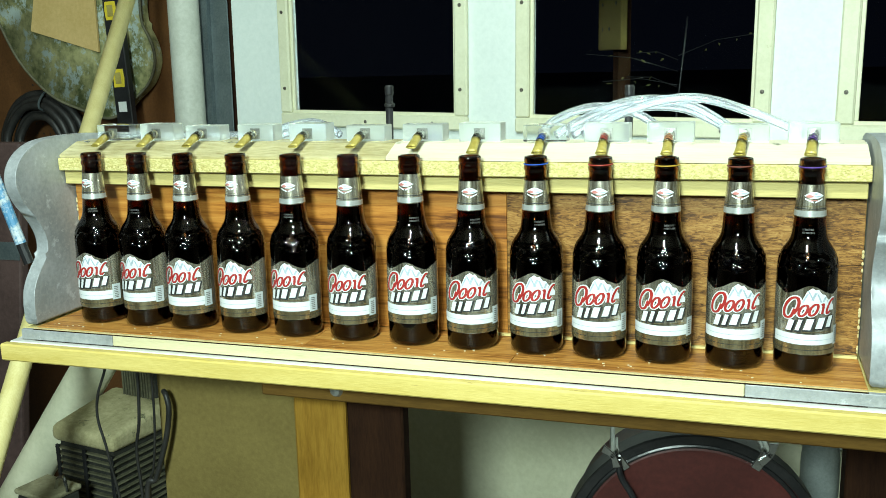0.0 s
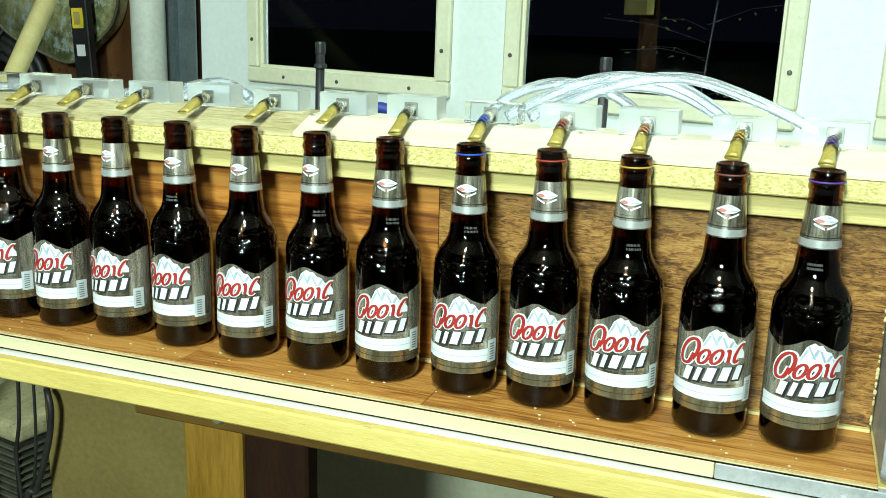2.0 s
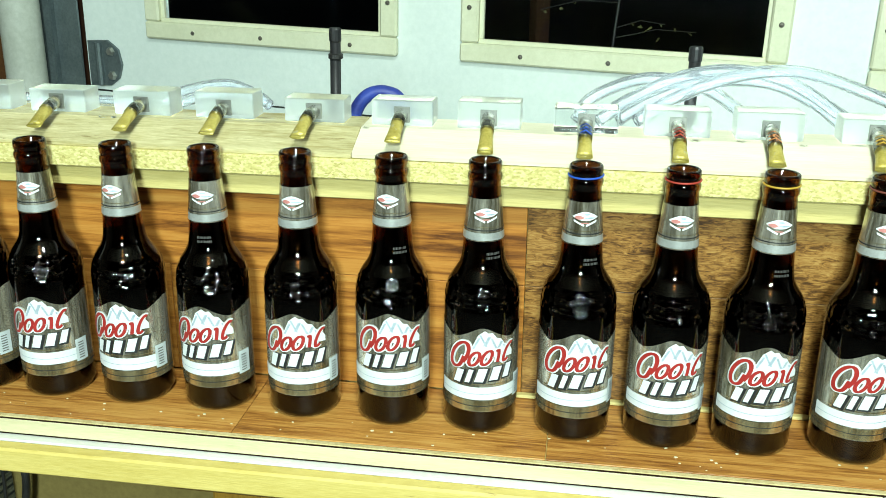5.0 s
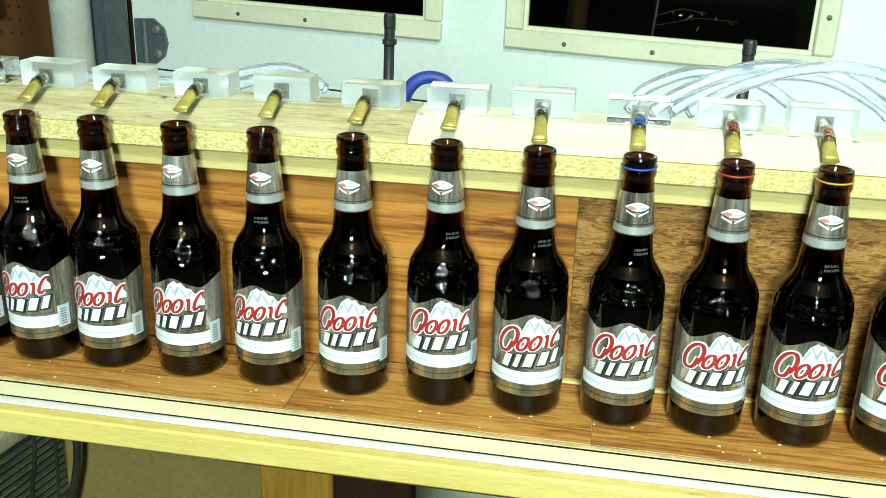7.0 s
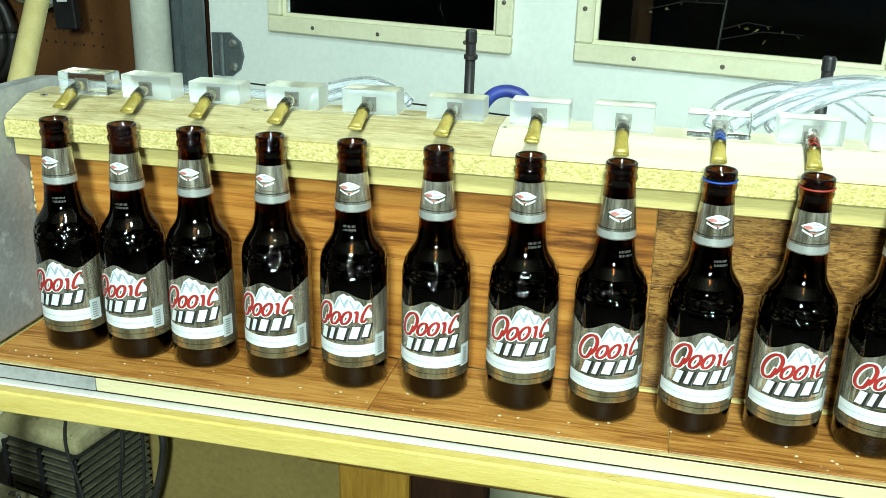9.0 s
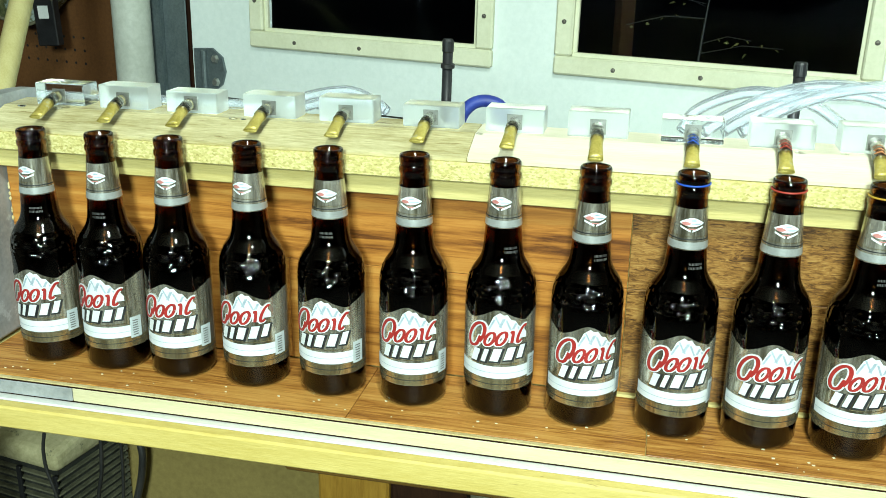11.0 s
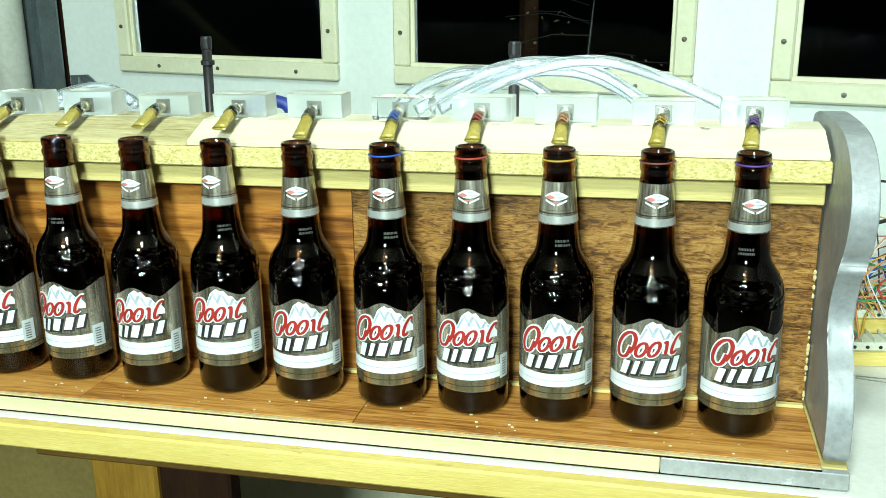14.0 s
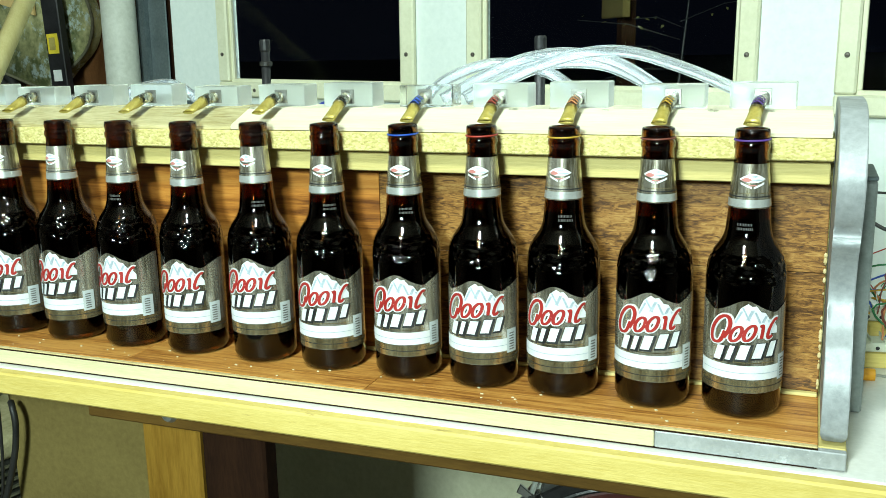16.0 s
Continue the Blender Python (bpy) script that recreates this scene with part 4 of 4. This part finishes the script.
coil = empty("hose_coil", pose(-1.326, 0.947, 1.091))
random.seed(9)
for k in range(5):
    r = 0.118 - 0.014 * k
    pts = [(r * math.cos(a) * 1.05 + random.uniform(-.004, .004), -0.012 * (k % 3) - 0.004 * math.sin(2 * a), r * math.sin(a)) for a in [2 * math.pi * j / 14 for j in range(15)]]
    pts[-1] = pts[0]
    part("turn", sweep(spline(pts, 4), 0.0105, 8), RUBBER, coil, smooth=True)
part("hook", sweep(spline([(0.03, 0.02, 0.15), (0.03, -0.035, 0.11), (0.03, -0.045, 0.085), (0.03, -0.02, 0.075)], 4), 0.003, 6), GALV, coil)
tagged(coil, "coil of black rubber hose hanging on a hook", "hose coil")

case = part("brown_panel", slab([(-1.502, 0.0), (-1.121, 0.0), (-0.981, 1.129), (-1.330, 1.129)], 0.47, 0.495, "xz", 0.005), BROWNCASE, None)
tagged(case, "scuffed dark brown upright panel beside the bench", "panel")
part("metal_band", slab([(-1.347, 0.890), (-1.012, 0.890), (-1.007, 0.927), (-1.342, 0.927)], 0.4675, 0.4695, "xz"), GALV, case, "dull grey band")
stick = part("painted_stick", sweep([(-0.775, 0.125, 1.245), (-0.700, 0.135, 1.000)], 0.0085, 10), BLUESTICK, None)
tagged(stick, "blue and white painted stick leaning past the bench end", "stick")
part("tip", sweep([(-0.700, 0.135, 1.000), (-0.690, 0.137, 0.968)], 0.008, 10), BLACKP, stick, "black tip")

# ---- under the bench ----
tan = part("tan_board", box(-0.435, -0.183, 0.085, 0.095, 0.0, 0.8885, 0.002), TANBOARD, None)
tagged(tan, "tan hardboard sheet standing under the bench", "board")
tube = part("pale_tube", sweep([(-1.285, 0.40, 0.046), (-0.683, 0.40, 0.862)], 0.040, 24, inner=0.038), TUBEPALE, None, smooth=True)
tagged(tube, "thick pale tube leaning under the bench", "tube")

heater = empty("shop_heater", pose(-0.806, 0.278, 0.0, 0, 0, -10))
bm = box(-0.004, 0.154, -0.004, 0.156, 0.600, 0.632, 0.012, seg=3)
for v in bm.verts:
    v.co.z += max(0.0, v.co.y) * 0.16 * (v.co.z > 0.615)
part("cover", bm, DUST, heater, "dust-covered rounded top cover")
part("core", box(0.008, 0.142, 0.008, 0.144, 0.0, 0.599), HEATERDARK, heater)
for k in range(20):
    z = 0.588 - k * 0.0125
    part("louvre", box(0.000, 0.150, 0.000, 0.152, z - 0.0020, z + 0.0010, 0.0012), OLIVE, heater)
for k in range(3):
    part("louvre_clip", box(0.004 + 0.068 * k, 0.012 + 0.068 * k, -0.002, 0.003, 0.30, 0.594, 0.001), BLACKP, heater)
part("grille_back", box(0.050, 0.128, 0.135, 0.152, 0.650, 0.745, 0.006, seg=2), HEATERDARK, heater)
for k in range(11):
    part("grille_bar", box(0.052 + 0.0068 * k, 0.0555 + 0.0068 * k, 0.124, 0.1345, 0.655, 0.742, 0.001), OLIVE, heater)
tagged(heater, "dusty old grey shop heater with louvred sides", "heater")

motor = empty("metal_box", pose(-0.738, 0.175, 0.050, 0, 0, -12))
part("lid", box(-0.045, 0.045, -0.035, 0.035, 0.505, 0.515, 0.004, seg=2), HEATER, motor)
part("body", box(-0.042, 0.042, -0.032, 0.032, -0.048, 0.5045, 0.004), HEATERDARK, motor)
part("bail", sweep(spline([(0.02, 0, 0.514), (0.03, 0, 0.535), (0.045, 0, 0.538), (0.05, 0, 0.515)], 5), 0.003, 8), CHROME, motor, "bright wire bail")
tagged(motor, "small grey metal box with a wire bail", "box")


def cord(points, r=0.0038):
    return tagged(part("power_cord", sweep(spline(points, 8), r, 8), RUBBER, None, smooth=True), "black power cord hanging under the bench", "cord", "hanging cords")


cord([(-0.495, 0.05, 0.888), (-0.504, 0.06, 0.836), (-0.522, 0.06, 0.790), (-0.526, 0.06, 0.750), (-0.514, 0.06, 0.697), (-0.500, 0.07, 0.55), (-0.50, 0.07, 0.3), (-0.51, 0.07, 0.004)], 0.0021)
cord([(-0.448, 0.05, 0.888), (-0.449, 0.06, 0.831), (-0.453, 0.06, 0.757), (-0.462, 0.06, 0.707), (-0.459, 0.06, 0.633), (-0.455, 0.06, 0.4), (-0.46, 0.06, 0.004)], 0.0024)
cord([(-0.424, 0.05, 0.888), (-0.425, 0.06, 0.833), (-0.427, 0.06, 0.746), (-0.435, 0.06, 0.683), (-0.445, 0.06, 0.635), (-0.44, 0.06, 0.4), (-0.43, 0.06, 0.004)], 0.0019)
cord([(-0.412, 0.068, 0.803), (-0.404, 0.062, 0.798), (-0.400, 0.060, 0.777), (-0.408, 0.060, 0.735), (-0.428, 0.055, 0.670), (-0.445, 0.052, 0.630), (-0.45, 0.05, 0.3), (-0.44, 0.05, 0.006)], 0.0042)
# drum: axis towards the camera
drum = empty("bass_drum", pose(0.337, 0.215, 0.574, 90, 0, 8))
DR = 0.177
part("shell", sweep([(0, 0, -0.12), (0, 0, -0.012)], DR - 0.012, 64), DRUMHEAD, drum, "red lacquered shell", True)
part("head", lathe([(0, 0.004), (DR - 0.02, 0.003), (DR - 0.008, 0.0), (DR - 0.008, -0.004), (0, -0.004)], 64), DRUMHEAD, drum, "dark red drum head")
part("hoop", lathe([(DR - 0.007, 0.012), (DR + 0.004, 0.012), (DR + 0.006, 0.009), (DR + 0.006, -0.026), (DR - 0.004, -0.028), (DR - 0.007, -0.020)], 64), DRUMHOOP, drum, "black hoop")
part("hoop_ring", ring(DR - 0.012, 0.0035, 0.006, 64, 8), DRUMHOOP, drum)
for q in (8, 60, 126, 172, 225, 315):
    c = empty("claw")
    c.parent = drum
    c.matrix_local = pose(0, 0, 0, 0, 0, q) @ pose(DR, 0, 0)
    part("hook", slab([(-0.018, 0.013), (0.008, 0.013), (0.012, 0.008), (0.012, -0.035), (0.006, -0.035), (0.006, 0.006), (-0.018, 0.006)], -0.007, 0.007, "xz", 0.0015), CHROME, c)
    part("screw", sweep([(0.014, 0, 0.030), (0.014, 0, -0.07)], 0.0035, 10), CHROME, c)
    part("wing", slab([(-0.020, 0.0), (-0.014, 0.010), (-0.004, 0.003), (0.004, 0.003), (0.014, 0.010), (0.020, 0.0), (0.004, -0.004), (-0.004, -0.004)], 0.012, 0.016, "xy", 0.001), CHROME, c).matrix_local = pose(0.014, 0, 0.014)
part("beater_arm", sweep(spline([(-0.105, 0.145, 0.020), (-0.10, 0.12, 0.022), (-0.085, 0.095, 0.024), (-0.070, 0.055, 0.020)], 6), 0.0045, 10), BLACKP, drum, "black clamp arm")
part("foot", box(-0.11, -0.09, -0.574, -0.13, -0.05, -0.03, 0.003), BLACKP, drum)
part("foot", box(0.09, 0.11, -0.574, -0.13, -0.05, -0.03, 0.003), BLACKP, drum)
tagged(drum, "dark red bass drum with black hoop and chrome claws", "drum")

flask = part("dark_flask", lathe([(0, 0.0), (0.030, 0.0), (0.032, 0.006), (0.032, 0.58), (0.028, 0.62), (0.020, 0.66), (0.016, 0.69), (0.016, 0.73), (0.010, 0.735), (0, 0.735)], 20), GREYBOX, None, smooth=True)
flask.matrix_world = pose(0.530, 0.59, 0.0)
tagged(flask, "tall dark grey cylinder standing behind the drum", "cylinder")

# ---- on the bench beside the rack: wired terminal boards ----
def terminal_board(x, y, z, ln, turn, name):
    t = empty("terminal_board", pose(x, y, z, 0, 0, turn))
    part("plank", box(0, ln, 0, 0.034, 0, 0.0145, 0.001), BENCH_EDGE, t, "raw pine plank")
    part("strip", box(0.001, ln - 0.004, 0.004, 0.030, 0.0148, 0.024, 0.001), STRIP, t, "pale terminal strip")
    n = int((ln - 0.02) / 0.0125)
    for k in range(n):
        px = 0.012 + k * 0.0125
        part("rib", box(px - 0.0068, px - 0.0058, 0.002, 0.032, 0.0242, 0.0285, 0.0003), STRIP, t)
        part("hole", lathe([(0, 0.0006), (0.0017, 0.0006), (0.0020, 0.0)], 8), BLACKP, t).matrix_local = pose(px, 0.0038, 0.019, 90)
    return tagged(t, "pine plank with a pale screw terminal strip", name, "terminal boards on the bench")


terminal_board(0.548, 0.185, TOPZ + 0.0003, 0.105, 8, "terminal board")
terminal_board(0.552, 0.226, TOPZ + 0.0203, 0.32, 8, "terminal board")
tagged(part("riser", box(0.56, 0.86, 0.0, 0.03, 0, 0.0195, 0.001), PINE, None), "plain pine riser under a terminal board", "riser").matrix_world = pose(-0.012, 0.153, TOPZ + 0.0003, 0, 0, 8)
enclosure = empty("grey_enclosure", pose(0.672, 0.330, TOPZ, 0, 0, 8))
part("body", box(0, 0.16, 0, 0.08, 0.0005, 0.078, 0.003), GREYBOX, enclosure)
part("lid", box(-0.001, 0.161, -0.001, 0.081, 0.0782, 0.082, 0.001), GALV, enclosure)
for k in range(9):
    part("vent", box(0.012 + k * 0.010, 0.016 + k * 0.010, -0.0008, -0.0003, 0.02, 0.060), BLACKP, enclosure)
tagged(enclosure, "grey metal power supply with vent slots", "power supply")
supply = empty("grey_strip_box", pose(0.5395, 0.060, TOPZ))
part("body", box(0, 0.0135, 0, 0.085, 0.0005, 0.200, 0.002), GREYBOX, supply)
part("cap", box(0.0, 0.0138, -0.0005, 0.0855, 0.2002, 0.204, 0.001), GALV, supply)
tagged(supply, "narrow grey upright metal box", "box")

random.seed(12)
WIRES = ["red", "blue", "green", "orange", "white", "black", "yellow", "maroon"]
for k in range(56):
    c = WIRES[k % len(WIRES)]
    x0, x1 = random.uniform(0.560, 0.70), random.uniform(0.570, 0.78)
    y0 = random.uniform(0.205, 0.25)
    zt = random.uniform(0.955, 1.01) if k < 34 else random.uniform(0.985, 1.05)
    pts = [(x0, y0 - 0.004 * (k % 5), 0.938 + 0.02 * (y0 > 0.22)), (x0 + random.uniform(-0.02, 0.02), y0 + 0.02, (0.95 + zt) / 2 + 0.005), ((x0 + x1) / 2, y0 + random.uniform(0.02, 0.06), zt),
           (x1 + random.uniform(-0.03, 0.03), y0 + 0.05 + random.uniform(-0.02, 0.03), zt - random.uniform(-0.01, 0.03)), (x1, y0 + random.uniform(0.03, 0.08), 0.955)]
    w = part("hookup_wire", sweep(spline(pts, 5), 0.0011 if k < 34 else 0.0007, 6), BAND[c], None, smooth=True)
    tagged(w, "thin %s hookup wire looping over the terminals" % c, "wire", "tangle of hookup wires")
w = part("cable_bundle", sweep(spline([(0.535, 0.33, 1.078), (0.555, 0.32, 1.042), (0.59, 0.31, 1.024), (0.64, 0.32, 1.034), (0.70, 0.33, 1.024), (0.78, 0.34, 1.00), (0.9, 0.36, 0.92)], 6), 0.0021, 8), BAND["black"], None, smooth=True)
tagged(w, "black and yellow cable bundle over the wires", "cable")

lamp = empty("indicator", pose(0.556, 0.150, TOPZ + 0.006, 0, 0, 4))
part("lens", sweep([(0, 0, 0), (0.012, 0, 0)], 0.0058, 12), ORANGE, lamp, "orange plastic lens")
part("lead", sweep([(0.012, 0.002, 0), (0.05, 0.003, -0.003), (0.070, 0.006, -0.0045)], 0.0007, 6), ZINC, lamp)
part("lead", sweep([(0.012, -0.002, 0), (0.05, -0.006, -0.003), (0.066, -0.010, -0.0045)], 0.0007, 6), ZINC, lamp)
tagged(lamp, "small orange indicator with two bare leads", "indicator")

sprig = empty("dried_sprig", pose(0.610, -0.035, TOPZ))
random.seed(3)
for k in range(14):
    a, l = random.uniform(0, 6.28), random.uniform(0.012, 0.022)
    bm = slab([(0, -0.001), (l * 0.4, -0.004), (l, 0.0), (l * 0.4, 0.004)], 0, 0.0008, "xy")
    q = part("leaf", bm, GREENTHING, sprig)
    q.matrix_local = pose(random.uniform(-0.006, 0.006), random.uniform(-0.012, 0.012), 0.002 + 0.0015 * k, random.uniform(-25, 25), random.uniform(-30, -5), math.degrees(a))
tagged(sprig, "small clump of dried green leaves on the bench", "sprig")

# sawdust crumbs on the shelf
random.seed(21)
bm = bmesh.new()
for k in range(60):
    r = random.uniform(0.0004, 0.0013)
    bmesh.ops.create_icosphere(bm, subdivisions=1, radius=r, matrix=Matrix.Translation((random.uniform(-0.50, 0.50), random.uniform(-0.055, -0.022), SHELFZ + r * 0.3)) @ Matrix.Diagonal((1.4, 1, 0.5, 1)))
tagged(part("sawdust", bm, EDGE_TRIM), "pale sawdust crumbs scattered on the shelf", "sawdust", kind="stuff")

# ---- outside the window: a hanging plank ----
plank = empty("outside_plank", pose(-0.005, 1.76, 1.285, 0, 0, -60))
part("board", box(-0.085, 0.085, 0, 0.02, 0.0, 0.9, 0.002), TANBOARD, plank)
part("post", box(-0.02, 0.02, 0.0205, 0.06, -1.345, 0.9, 0.002), DARKWOOD, plank, "dark post")
random.seed(5)
for k in range(10):
    part("knot", lathe([(0, 0.001), (0.005, 0.001), (0.006, 0.0)], 8), BLACKP, plank).matrix_local = pose(-0.05 + 0.05 * (k % 3), -0.0003, 0.06 + 0.07 * (k // 2), 90)
tagged(plank, "weathered wooden plank on a post outside the window", "plank")

# ---- outside the window: twigs with pale leaves ----
shrub = empty("shrub", pose(0.215, 1.42, -0.06))
part("stem", sweep(spline([(0, 0, 0), (0.01, 0.01, 0.5), (-0.01, 0, 1.0), (0.02, 0.01, 1.42)], 6), [0.007 - 0.00027 * k for k in range(19)], 8), BLACKP, shrub, "thin dark stem", True)
random.seed(31)
for k in range(9):
    z, a, ln = random.uniform(1.08, 1.40), random.uniform(-0.6, 3.7), random.uniform(0.10, 0.24)
    tip = Vector((ln * math.cos(a), 0.25 * ln * math.sin(a), random.uniform(-0.03, 0.05)))
    part("twig", sweep([(0, 0, z), tuple(tip * 0.5 + Vector((0, 0, z + 0.012))), tuple(tip + Vector((0, 0, z)))], 0.0012, 6), BLACKP, shrub)
    for j in range(4):
        ll = random.uniform(0.008, 0.016)
        leaf = part("leaf", slab([(0, -0.0015), (ll * 0.35, -0.0032), (ll, 0.0), (ll * 0.35, 0.0032)], 0, 0.0006, "xy"), GREENTHING, shrub)
        q = tip * (0.35 + 0.2 * j)
        leaf.matrix_local = pose(q.x, q.y, z + q.z + random.uniform(-0.006, 0.010), random.uniform(10, 110), random.uniform(-50, 50), random.uniform(0, 360))
tagged(shrub, "sparse shrub with pale leaves outside the dark window", "shrub")
